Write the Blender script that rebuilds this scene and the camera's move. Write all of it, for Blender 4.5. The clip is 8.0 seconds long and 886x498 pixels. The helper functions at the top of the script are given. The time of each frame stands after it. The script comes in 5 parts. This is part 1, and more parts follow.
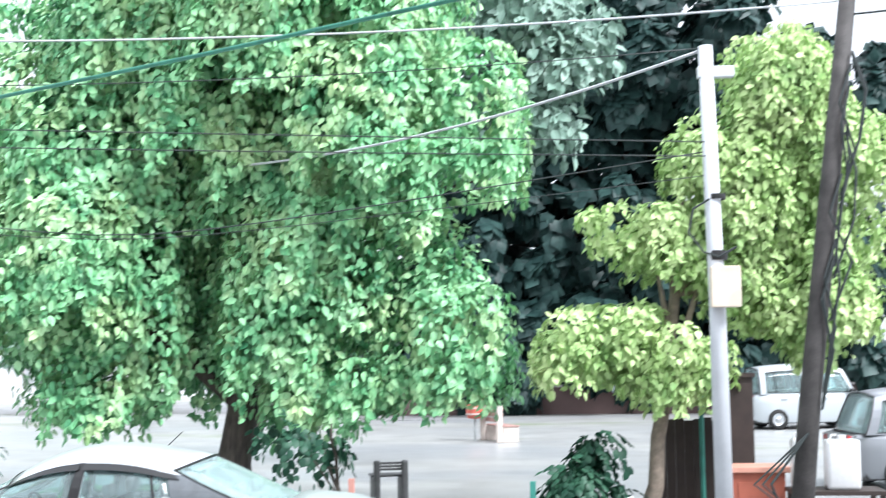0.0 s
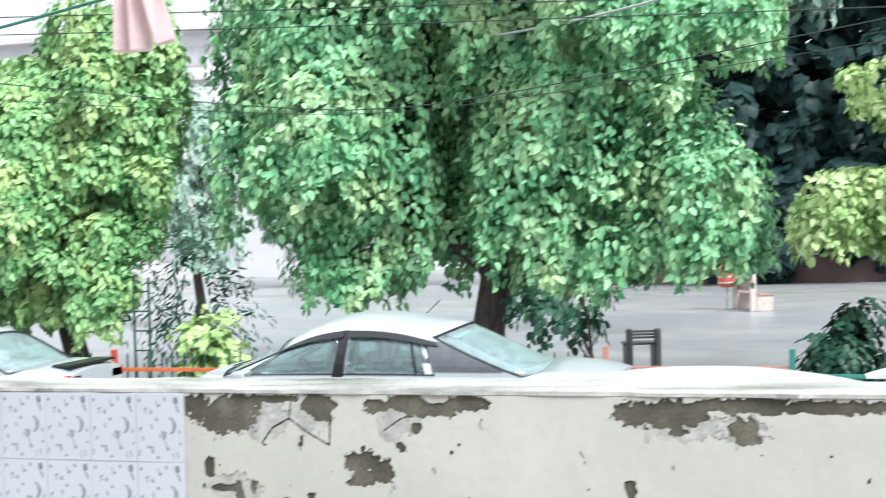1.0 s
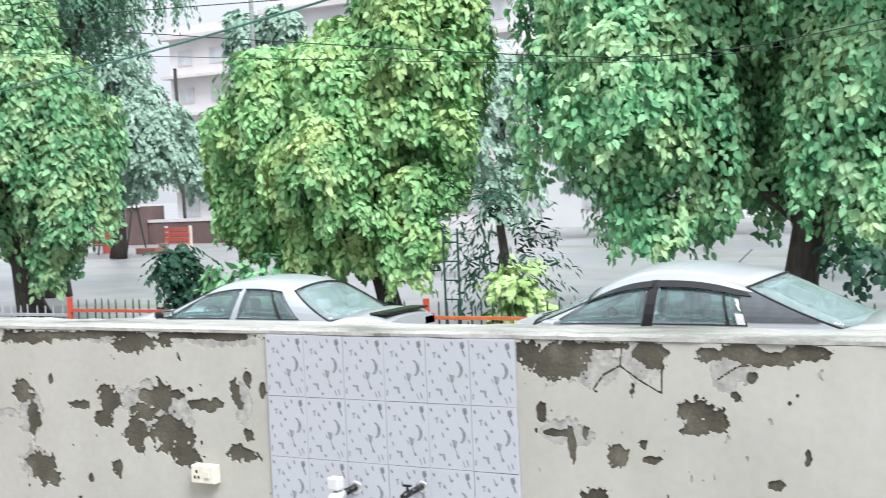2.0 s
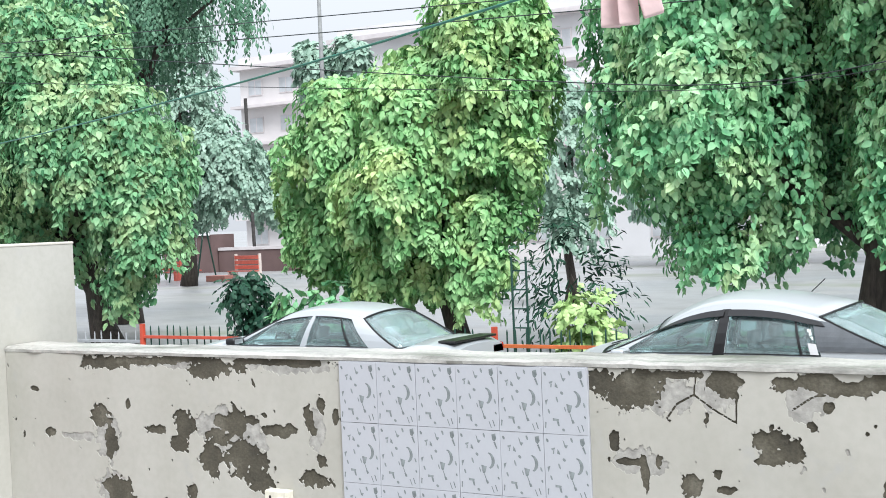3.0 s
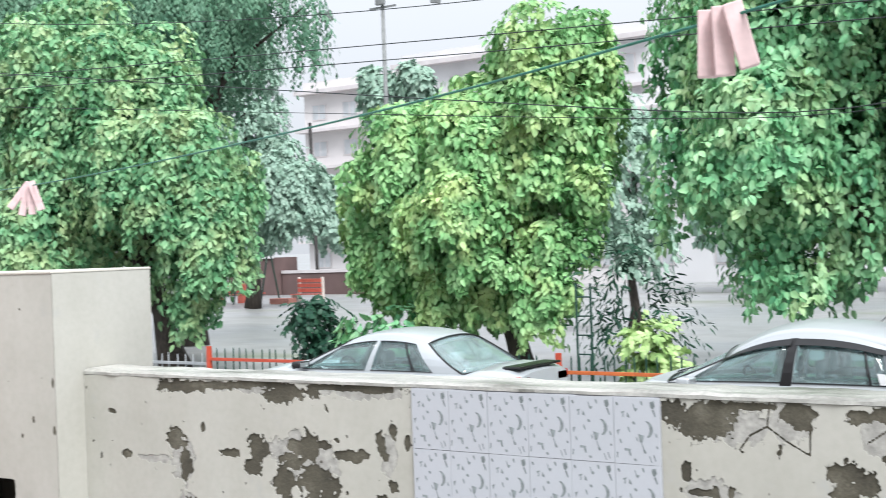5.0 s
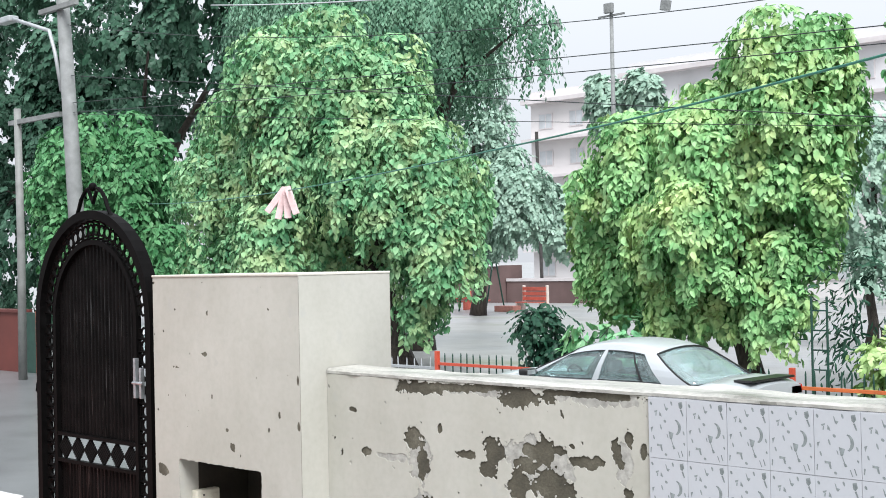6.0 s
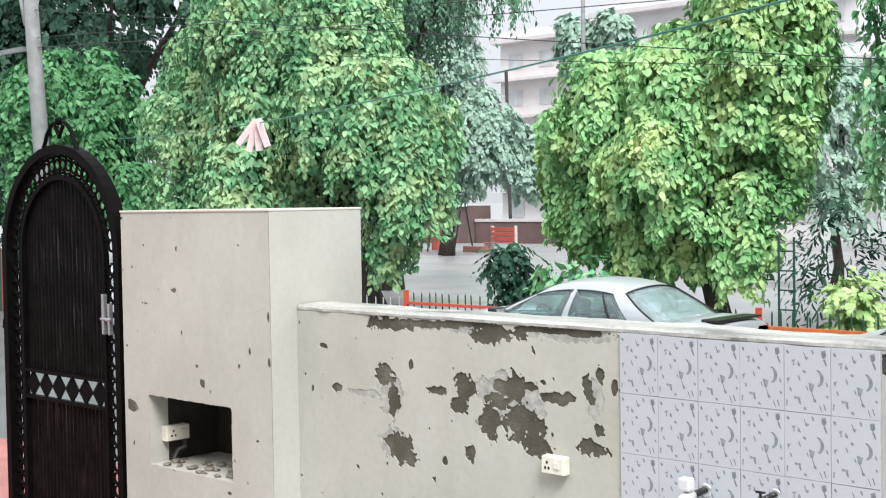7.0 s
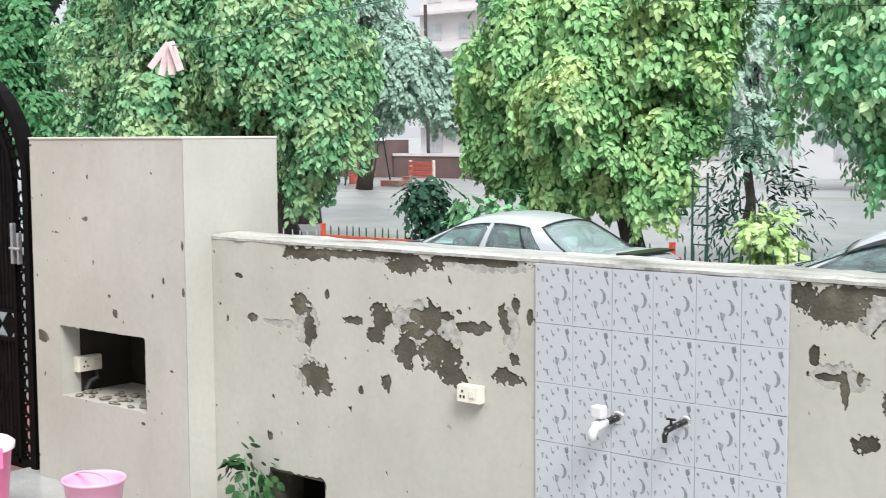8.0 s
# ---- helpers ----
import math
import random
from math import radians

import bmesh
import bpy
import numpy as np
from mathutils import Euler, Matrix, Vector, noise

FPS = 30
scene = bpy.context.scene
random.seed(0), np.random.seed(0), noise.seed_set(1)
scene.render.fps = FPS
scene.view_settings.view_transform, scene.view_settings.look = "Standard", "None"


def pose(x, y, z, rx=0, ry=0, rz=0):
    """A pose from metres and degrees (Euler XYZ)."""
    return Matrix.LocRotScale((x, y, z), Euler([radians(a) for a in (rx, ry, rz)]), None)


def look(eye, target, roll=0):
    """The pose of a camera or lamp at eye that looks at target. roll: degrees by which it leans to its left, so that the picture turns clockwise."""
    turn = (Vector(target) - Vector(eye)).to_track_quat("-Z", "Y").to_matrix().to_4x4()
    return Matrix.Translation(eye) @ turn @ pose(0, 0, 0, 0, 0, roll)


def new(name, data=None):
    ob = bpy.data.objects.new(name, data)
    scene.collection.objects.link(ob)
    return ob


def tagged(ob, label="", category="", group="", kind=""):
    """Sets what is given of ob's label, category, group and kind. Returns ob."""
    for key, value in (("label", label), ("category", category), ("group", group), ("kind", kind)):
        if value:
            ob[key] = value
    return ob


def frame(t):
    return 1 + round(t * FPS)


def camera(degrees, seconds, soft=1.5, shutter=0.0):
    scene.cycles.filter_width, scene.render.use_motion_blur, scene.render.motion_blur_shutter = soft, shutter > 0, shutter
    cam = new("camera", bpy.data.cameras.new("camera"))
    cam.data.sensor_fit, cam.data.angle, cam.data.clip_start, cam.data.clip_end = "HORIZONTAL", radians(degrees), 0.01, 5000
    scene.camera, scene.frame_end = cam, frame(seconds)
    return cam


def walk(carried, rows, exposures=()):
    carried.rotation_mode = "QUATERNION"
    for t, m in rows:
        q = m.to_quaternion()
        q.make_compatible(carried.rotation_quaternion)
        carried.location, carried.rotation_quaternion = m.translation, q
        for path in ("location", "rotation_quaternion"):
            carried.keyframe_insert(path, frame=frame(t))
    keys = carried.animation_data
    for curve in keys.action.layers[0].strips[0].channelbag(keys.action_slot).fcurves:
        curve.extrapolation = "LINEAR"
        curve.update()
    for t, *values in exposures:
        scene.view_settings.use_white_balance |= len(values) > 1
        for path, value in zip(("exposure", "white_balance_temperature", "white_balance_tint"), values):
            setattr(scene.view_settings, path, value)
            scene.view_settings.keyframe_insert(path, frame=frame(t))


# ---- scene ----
cam = camera(37.9, 8.0, soft=0.92, shutter=0.3)
PATH = [
    (0, (3.617, -4.496, 2.162), (3.438, -2.511, 2.321), -0.7),
    (0.5, (3.588, -4.455, 2.152), (3.222, -2.49, 2.209), -1.3),
    (1, (3.535, -4.466, 2.132), (2.981, -2.545, 2.1), -1.6),
    (1.5, (3.461, -4.466, 2.119), (2.673, -2.63, 2.027), -1.9),
    (2, (3.417, -4.502, 2.124), (2.44, -2.76, 2.032), -2.5),
    (2.2, (3.409, -4.506, 2.12), (2.395, -2.784, 2.044), -2.6),
    (3.3, (3.414, -4.547, 2.127), (2.345, -2.857, 2.087), -2.5),
    (3.5, (3.416, -4.544, 2.128), (2.35, -2.853, 2.093), -2.7),
    (4, (3.424, -4.556, 2.13), (2.362, -2.862, 2.118), -2.4),
    (4.2, (3.435, -4.57, 2.132), (2.376, -2.873, 2.121), -2.6),
    (5.3, (3.4, -4.663, 2.152), (2.152, -3.1, 2.162), -1.7),
    (5.5, (3.4, -4.691, 2.152), (2.065, -3.202, 2.171), -1.5),
    (6, (3.383, -4.699, 2.141), (1.975, -3.279, 2.162), -1.2),
    (6.5, (3.348, -4.689, 2.124), (1.938, -3.271, 2.111), -1.2),
    (7, (3.345, -4.686, 2.118), (1.972, -3.234, 2.046), -0.9),
    (7.5, (3.335, -4.675, 2.092), (2.001, -3.19, 1.957), -0.4),
    (8, (3.333, -4.668, 2.092), (2.059, -3.137, 1.918), -0.3),
]
walk(cam, [(t, look(eye, target, roll)) for t, eye, target, roll in PATH], [(0, 0.88, 5900, 10), (0.5, 0.76, 5950, 9), (1.0, 0.5, 5950, 9), (2.0, 0.29, 6000, 10), (5.0, 0.24, 6050, 10), (8, 0.24, 6200, 10)])

# ---------------------------------------------------------------- light
world = bpy.data.worlds.new("overcast_sky")
scene.world = world
world.use_nodes = True
wn, wl = world.node_tree.nodes, world.node_tree.links
sky = wn.new("ShaderNodeTexSky")
sky.sky_type, sky.sun_disc = "NISHITA", False
sky.sun_elevation, sky.sun_rotation = radians(51), radians(200)
sky.dust_density, sky.air_density = 4.0, 1.0
# the overcast dome: three times as bright overhead as at the horizon
dome = wn.new("ShaderNodeTexCoord")
height = wn.new("ShaderNodeSeparateXYZ")
wl.new(dome.outputs["Generated"], height.inputs[0])
cloud = wn.new("ShaderNodeMapRange")
cloud.inputs[1].default_value, cloud.inputs[2].default_value = 0.0, 1.0
cloud.inputs[3].default_value, cloud.inputs[4].default_value = 0.6, 1.5
wl.new(height.outputs[2], cloud.inputs[0])
grey = wn.new("ShaderNodeMix")
grey.data_type, grey.blend_type = "RGBA", "MULTIPLY"
grey.inputs[0].default_value = 1.0
grey.inputs[6].default_value = (11.4, 11.5, 11.6, 1)
wl.new(cloud.outputs[0], grey.inputs[7])
gain = wn.new("ShaderNodeMix")
gain.data_type, gain.blend_type = "RGBA", "MIX"
gain.inputs[0].default_value = 0.92
wl.new(sky.outputs[0], gain.inputs[6])
wl.new(grey.outputs[2], gain.inputs[7])
wl.new(gain.outputs[2], wn["Background"].inputs[0])
wn["Background"].inputs[1].default_value = 0.097

sun_data = bpy.data.lights.new("sun", "SUN")
sun_data.energy, sun_data.angle, sun_data.color = 3.9, radians(25), (1.0, 0.97, 0.92)
sun = new("sun", sun_data)
sun.matrix_world = look((0, 0, 30), (-15, 9.5, 9.5))

# ---------------------------------------------------------------- materials


class Nodes:
    """A small helper to lay out one node material."""

    def __init__(self, name, rough=0.6, metal=0.0, spec=0.5):
        self.mat = bpy.data.materials.new(name)
        self.mat.use_nodes = True
        self.n, self.l = self.mat.node_tree.nodes, self.mat.node_tree.links
        self.bsdf = self.n["Principled BSDF"]
        self.set("Roughness", rough), self.set("Metallic", metal), self.set("Specular IOR Level", spec)
        self.coord = self.n.new("ShaderNodeTexCoord").outputs["Object"]

    def set(self, key, value):
        self.bsdf.inputs[key].default_value = value

    def add(self, kind, **inputs):
        node = self.n.new(kind)
        for key, value in inputs.items():
            key = key.replace("_", " ")
            if isinstance(value, bpy.types.NodeSocket):
                self.l.new(value, node.inputs[key])
            else:
                node.inputs[key].default_value = value
        return node

    def noise(self, scale, detail=4.0, rough=0.55, stretch=None, vector=None):
        vec = vector or self.coord
        if stretch:
            m = self.add("ShaderNodeMapping", Vector=vec, Scale=stretch)
            vec = m.outputs[0]
        return self.add("ShaderNodeTexNoise", Vector=vec, Scale=scale, Detail=detail, Roughness=rough).outputs[0]

    def ramp(self, fac, stops):
        r = self.n.new("ShaderNodeValToRGB")
        els = r.color_ramp.elements
        while len(els) < len(stops):
            els.new(0.5)
        for e, (p, c) in zip(els, stops):
            e.position, e.color = p, (c if len(c) == 4 else (*c, 1))
        self.l.new(fac, r.inputs[0])
        return r.outputs[0]

    def mix(self, fac, a, b, blend="MIX"):
        m = self.n.new("ShaderNodeMix")
        m.data_type, m.blend_type = "RGBA", blend
        for i, v in ((0, fac), (6, a), (7, b)):
            if isinstance(v, bpy.types.NodeSocket):
                self.l.new(v, m.inputs[i])
            else:
                m.inputs[i].default_value = v if i == 0 else (*v, 1)
        return m.outputs[2]

    def color(self, socket):
        self.l.new(socket, self.bsdf.inputs["Base Color"])

    def bump(self, height, strength=0.3, distance=0.01):
        b = self.add("ShaderNodeBump", Height=height, Strength=strength, Distance=distance)
        self.l.new(b.outputs[0], self.bsdf.inputs["Normal"])

    def rough(self, socket, lo, hi):
        m = self.add("ShaderNodeMapRange", Value=socket)
        m.inputs[3].default_value, m.inputs[4].default_value = lo, hi
        self.l.new(m.outputs[0], self.bsdf.inputs["Roughness"])


def simple(name, color, rough=0.6, metal=0.0, vary=0.15, scale=8.0, bump=0.1, spec=0.5, fine=60.0):
    """A surface with a large and a fine variation of one colour."""
    k = Nodes(name, rough, metal, spec)
    dark = tuple(c * (1 - vary) for c in color)
    lite = tuple(min(1, c * (1 + vary * 0.6)) for c in color)
    big = k.ramp(k.noise(scale), ((0.3, dark), (0.7, lite)))
    small = k.ramp(k.noise(fine, 3), ((0.3, (1 - vary * 0.5,) * 3), (0.7, (1, 1, 1))))
    k.color(k.mix(1.0, big, small, "MULTIPLY"))
    if bump:
        k.bump(k.noise(fine, 3), bump, 0.004)
    return k.mat


def foliage(name, dark, mid, lite, yellow=None, share=0.0):
    """Wet leaves: sprays of older and younger green, each leaf a little its own, with yellow sprays where the tree has them."""
    k = Nodes(name, 0.45, 0.0, 0.22)
    geo = k.n.new("ShaderNodeNewGeometry")
    own = k.ramp(geo.outputs["Random Per Island"], ((0.0, dark), (0.5, mid), (1.0, lite)))
    spray = k.ramp(k.noise(1.9, 3, 0.6), ((0.36, dark), (0.5, mid), (0.66, lite)))
    col = k.mix(0.62, own, spray)
    if yellow:
        spot = k.ramp(k.noise(1.25, 4, 0.65), ((0.6 - share, (0, 0, 0)), (0.82 - share, (0.85, 0.85, 0.85))))
        col = k.mix(spot, col, k.mix(0.75, col, yellow))
    k.color(col)
    tr = k.n.new("ShaderNodeBsdfTranslucent")
    k.l.new(col, tr.inputs[0])
    mx = k.n.new("ShaderNodeMixShader")
    mx.inputs[0].default_value = 0.16
    k.l.new(k.bsdf.outputs[0], mx.inputs[1]), k.l.new(tr.outputs[0], mx.inputs[2])
    k.l.new(mx.outputs[0], k.n["Material Output"].inputs[0])
    return k.mat


def plaster_mat():
    k = Nodes("cream_plaster", 0.7)
    base = k.ramp(k.noise(1.3, 5), ((0.3, (0.405, 0.395, 0.352)), (0.7, (0.485, 0.474, 0.43))))
    run = k.ramp(k.noise(2.0, 5, 0.6, (2.2, 2.2, 0.6)), ((0.25, (0.93, 0.925, 0.91)), (0.6, (1, 1, 1))))
    fine = k.ramp(k.noise(28, 5), ((0.3, (0.94, 0.94, 0.93)), (0.6, (1, 1, 1))))
    scuff = k.ramp(k.noise(4.5, 7, 0.68), ((0.6, (0, 0, 0)), (0.72, (1, 1, 1))))
    col = k.mix(1, k.mix(1, base, run, "MULTIPLY"), fine, "MULTIPLY")
    k.color(k.mix(scuff, col, (0.4, 0.395, 0.37)))
    k.bump(k.noise(14, 5), 0.16, 0.006)
    return k.mat


def cement_mat():
    k = Nodes("exposed_cement", 0.85)
    a = k.ramp(k.noise(5, 6), ((0.3, (0.05, 0.045, 0.033)), (0.52, (0.095, 0.086, 0.062)), (0.76, (0.2, 0.185, 0.145))))
    b = k.ramp(k.noise(80, 3), ((0.3, (0.75, 0.75, 0.75)), (0.65, (1, 1, 1))))
    k.color(k.mix(1, a, b, "MULTIPLY"))
    k.bump(k.noise(60, 5), 0.5, 0.008)
    return k.mat


def cap_mat():
    k = Nodes("wet_cement_cap", 0.4)
    a = k.ramp(k.noise(3, 6, 0.6, (0.5, 2, 1)), ((0.3, (0.14, 0.138, 0.115)), (0.44, (0.33, 0.325, 0.295)), (0.6, (0.5, 0.49, 0.45))))
    b = k.ramp(k.noise(50, 3), ((0.3, (0.75, 0.75, 0.75)), (0.6, (1, 1, 1))))
    k.color(k.mix(1, a, b, "MULTIPLY"))
    k.rough(k.noise(5, 3), 0.15, 0.6)
    k.bump(k.noise(40, 5), 0.4, 0.01)
    return k.mat


def ground_mat():
    """Flooded bare earth: shallow grey water with ripples and strips of mud and thin grass."""
    k = Nodes("flooded_ground", 0.25)
    big = k.noise(0.09, 5, 0.6, (1, 2.2, 1))
    mud = k.ramp(k.noise(0.8, 5), ((0.3, (0.22, 0.222, 0.215)), (0.7, (0.33, 0.332, 0.322))))
    wet = k.ramp(k.noise(2.5, 3, 0.5, (0.4, 2, 1)), ((0.3, (0.23, 0.24, 0.245)), (0.7, (0.31, 0.32, 0.325))))
    grass = k.ramp(big, ((0.60, (0, 0, 0)), (0.70, (1, 1, 1))))
    col = k.mix(k.ramp(big, ((0.4, (0, 0, 0)), (0.55, (1, 1, 1)))), wet, mud)
    k.color(k.mix(grass, col, (0.17, 0.2, 0.12)))
    k.rough(big, 0.12, 0.6)
    k.bump(k.noise(7, 3, 0.5, (0.6, 1.6, 1)), 0.25, 0.03)
    return k.mat


def bark_mat():
    k = Nodes("wet_bark", 0.75)
    k.color(k.ramp(k.noise(9, 5, 0.6, (2, 2, 0.4)), ((0.3, (0.018, 0.014, 0.011)), (0.7, (0.075, 0.06, 0.048)))))
    k.bump(k.noise(16, 5, 0.6, (2, 2, 0.4)), 0.8, 0.03)
    return k.mat


def wet_iron_mat():
    """Black sheet iron with thin bright runs of water down it."""
    k = Nodes("wet_black_sheet", 0.3, 0.0, 0.05)
    k.color(k.ramp(k.noise(6, 4), ((0.3, (0.003, 0.003, 0.003)), (0.7, (0.008, 0.007, 0.007)))))
    run = k.noise(9, 3, 0.6, (9, 9, 0.22))
    wet = k.ramp(run, ((0.63, (0.02,) * 3), (0.7, (0.9,) * 3)))
    k.l.new(wet, k.bsdf.inputs["Specular IOR Level"])
    k.bump(run, 0.4, 0.01)
    return k.mat


def beaded_sheen_glass(name, tint, share):
    """Car glass under rain: clear between beads and runs of water; the scattering white paints both these and the sky's
    reflection.
    """
    k = Nodes(name, 0.06)
    k.set("Base Color", (*tint, 1)), k.set("Transmission Weight", 1.0), k.set("IOR", 1.45)
    drop_sheen = k.ramp(k.noise(16, 6, 0.7, (1, 1, 0.45)), ((0.35, (share * 0.45,) * 3), (0.62, (share,) * 3)))
    film = k.n.new("ShaderNodeBsdfDiffuse")
    film.inputs[0].default_value = (0.55, 0.62, 0.63, 1)
    mx = k.n.new("ShaderNodeMixShader")
    k.l.new(drop_sheen, mx.inputs[0]), k.l.new(k.bsdf.outputs[0], mx.inputs[1]), k.l.new(film.outputs[0], mx.inputs[2])
    k.l.new(mx.outputs[0], k.n["Material Output"].inputs[0])
    return k.mat


PALE_BARK = simple("pale_brown_bark", (0.26, 0.21, 0.165), 0.8, 0, 0.35, 10, 0.5)
PLASTER, CEMENT, CAP, GROUND, BARK = plaster_mat(), cement_mat(), cap_mat(), ground_mat(), bark_mat()
LEAF_A = foliage("leaves_bright", (0.06, 0.2, 0.06), (0.25, 0.51, 0.21), (0.46, 0.71, 0.35), (0.68, 0.77, 0.33), 0.13)
LEAF_B = foliage("leaves_green", (0.045, 0.19, 0.09), (0.21, 0.51, 0.245), (0.46, 0.75, 0.44), (0.66, 0.79, 0.42), 0.13)
LEAF_T = foliage("leaves_green_tipped_yellow", (0.035, 0.14, 0.065), (0.165, 0.39, 0.185), (0.38, 0.6, 0.33), (0.6, 0.68, 0.34), 0.13)
LEAF_C = foliage("leaves_dark", (0.008, 0.03, 0.02), (0.022, 0.075, 0.045), (0.06, 0.14, 0.085))
LEAF_Y = foliage("leaves_lime", (0.2, 0.36, 0.12), (0.4, 0.57, 0.22), (0.6, 0.74, 0.38), (0.68, 0.76, 0.42), 0.1)
# distant trees: the rain haze is put into this pale grey-green
LEAF_HAZE = foliage("leaves_haze_grey_green", (0.21, 0.33, 0.25), (0.3, 0.44, 0.35), (0.42, 0.56, 0.45))
LEAF_W = foliage("leaves_hanging_green", (0.05, 0.13, 0.08), (0.13, 0.27, 0.17), (0.24, 0.4, 0.27))
# deep shade under the far canopy is painted into this blackish leaf colour
LEAF_SHADE = foliage("leaves_shade_blackish", (0.01, 0.025, 0.024), (0.022, 0.05, 0.046), (0.04, 0.085, 0.075))
LEAF_M = foliage("leaves_greyish_large", (0.12, 0.21, 0.16), (0.23, 0.34, 0.28), (0.36, 0.49, 0.41))
LEAF_D = foliage("leaves_deep_green", (0.02, 0.055, 0.035), (0.045, 0.115, 0.07), (0.1, 0.2, 0.135))
LEAF_E = foliage("leaves_fresh_green", (0.03, 0.13, 0.045), (0.085, 0.25, 0.1), (0.17, 0.37, 0.17), (0.3, 0.5, 0.22), 0.03)
WHITE_TILE = simple("glazed_white_tile", (0.46, 0.475, 0.51), 0.18, 0, 0.05, 3, 0.03)
GROUT = simple("grey_grout", (0.45, 0.46, 0.49), 0.6, 0, 0.15, 20)
MOTIF = simple("grey_printed_motif", (0.245, 0.275, 0.28), 0.2, 0, 0.3, 30, 0)
WHITEWASH = simple("flaking_whitewash", (0.62, 0.61, 0.57), 0.7, 0, 0.35, 9, 0.4)
UNDERCOAT = simple("grey_undercoat", (0.4, 0.39, 0.36), 0.8, 0, 0.3, 22, 0.5)
IRON = simple("black_painted_iron", (0.004, 0.0036, 0.0036), 0.55, 0.0, 0.4, 12, 0.15, 0.05)
RED = simple("red_painted_iron", (0.55, 0.085, 0.045), 0.45, 0, 0.25, 6)
ORANGE = simple("orange_painted_iron", (0.62, 0.16, 0.05), 0.45, 0, 0.25, 6)
GREY_IRON = simple("grey_painted_iron", (0.42, 0.44, 0.45), 0.45, 0.2, 0.2, 6)
TEAL = simple("teal_painted_iron", (0.05, 0.25, 0.2), 0.5, 0, 0.25, 6)
GREEN_IRON = simple("dark_green_iron", (0.02, 0.07, 0.05), 0.5, 0.2, 0.25, 6)

# ---------------------------------------------------------------- mesh helpers


def mesh_from(name, verts, faces, mat, smooth=False):
    me = bpy.data.meshes.new(name)
    me.from_pydata([tuple(v) for v in verts], [], [tuple(f) for f in faces])
    me.materials.append(mat)
    if smooth:
        me.polygons.foreach_set("use_smooth", [True] * len(me.polygons))
    me.update()
    return me


def part(name, bm, material, parent=None, label="", smooth=False):
    """Links a bmesh as one mesh object, under a thing or a part if one is given."""
    me = bpy.data.meshes.new(name)
    bm.to_mesh(me)
    bm.free()
    me.materials.append(material)
    if smooth:
        me.polygons.foreach_set("use_smooth", [True] * len(me.polygons))
    ob = new(name, me)
    if parent:
        ob.parent = parent
    return tagged(ob, label)


def piece(name, me, parent, m=None):
    """An object of its own on shared mesh data."""
    ob = new(name, me)
    ob.parent = parent
    if m is not None:
        ob.matrix_basis = m
    return ob


def thing(name, x, y, z, label, category, group="", kind="", rz=0):
    ob = new(name)
    ob.empty_display_size = 0.2
    ob.matrix_basis = pose(x, y, z, 0, 0, rz)
    return tagged(ob, label, category, group, kind)


def box(bm, x0, x1, y0, y1, z0, z1, bevel=0.0):
    got = bmesh.ops.create_cube(bm, size=1)["verts"]
    for v in got:
        v.co = Vector(((x0 + x1) / 2 + v.co.x * (x1 - x0), (y0 + y1) / 2 + v.co.y * (y1 - y0), (z0 + z1) / 2 + v.co.z * (z1 - z0)))
    if bevel:
        edges = list({e for v in got for e in v.link_edges})
        bmesh.ops.bevel(bm, geom=edges, offset=bevel, segments=2, affect="EDGES", profile=0.6)
    return bm


def slab(*a, bevel=0.0):
    return box(bmesh.new(), *a, bevel=bevel)


def tube(bm, pts, radii, sides=8, cap=True):
    """A round bar along points, with a radius for each."""
    pts = [Vector(p) for p in pts]
    if not hasattr(radii, "__len__"):
        radii = [radii] * len(pts)
    rings = []
    side = None
    for i, p in enumerate(pts):
        d = (pts[min(i + 1, len(pts) - 1)] - pts[max(i - 1, 0)]).normalized()
        if side is None:
            side = d.orthogonal().normalized()
        side = (side - d * side.dot(d)).normalized()
        up = d.cross(side)
        rings.append([bm.verts.new(p + (side * math.cos(a) + up * math.sin(a)) * radii[i]) for a in (2 * math.pi * k / sides for k in range(sides))])
    for a, b in zip(rings, rings[1:]):
        for k in range(sides):
            bm.faces.new((a[k], a[(k + 1) % sides], b[(k + 1) % sides], b[k]))
    if cap:
        bm.faces.new(rings[0][::-1]), bm.faces.new(rings[-1])
    return bm


def pipe(pts, radii, sides=8):
    return tube(bmesh.new(), pts, radii, sides)


def lathe(bm, profile, sides=24, centre=(0, 0, 0)):
    """A turned shape from (radius, height) pairs."""
    cx, cy, cz = centre
    rings = [[bm.verts.new((cx + r * math.cos(a), cy + r * math.sin(a), cz + z)) for a in (2 * math.pi * k / sides for k in range(sides))] for r, z in profile]
    for a, b in zip(rings, rings[1:]):
        for k in range(sides):
            bm.faces.new((a[k], a[(k + 1) % sides], b[(k + 1) % sides], b[k]))
    return bm


# ---------------------------------------------------------------- trees


def unit(a):
    return a / np.maximum(np.linalg.norm(a, axis=1, keepdims=True), 1e-9)


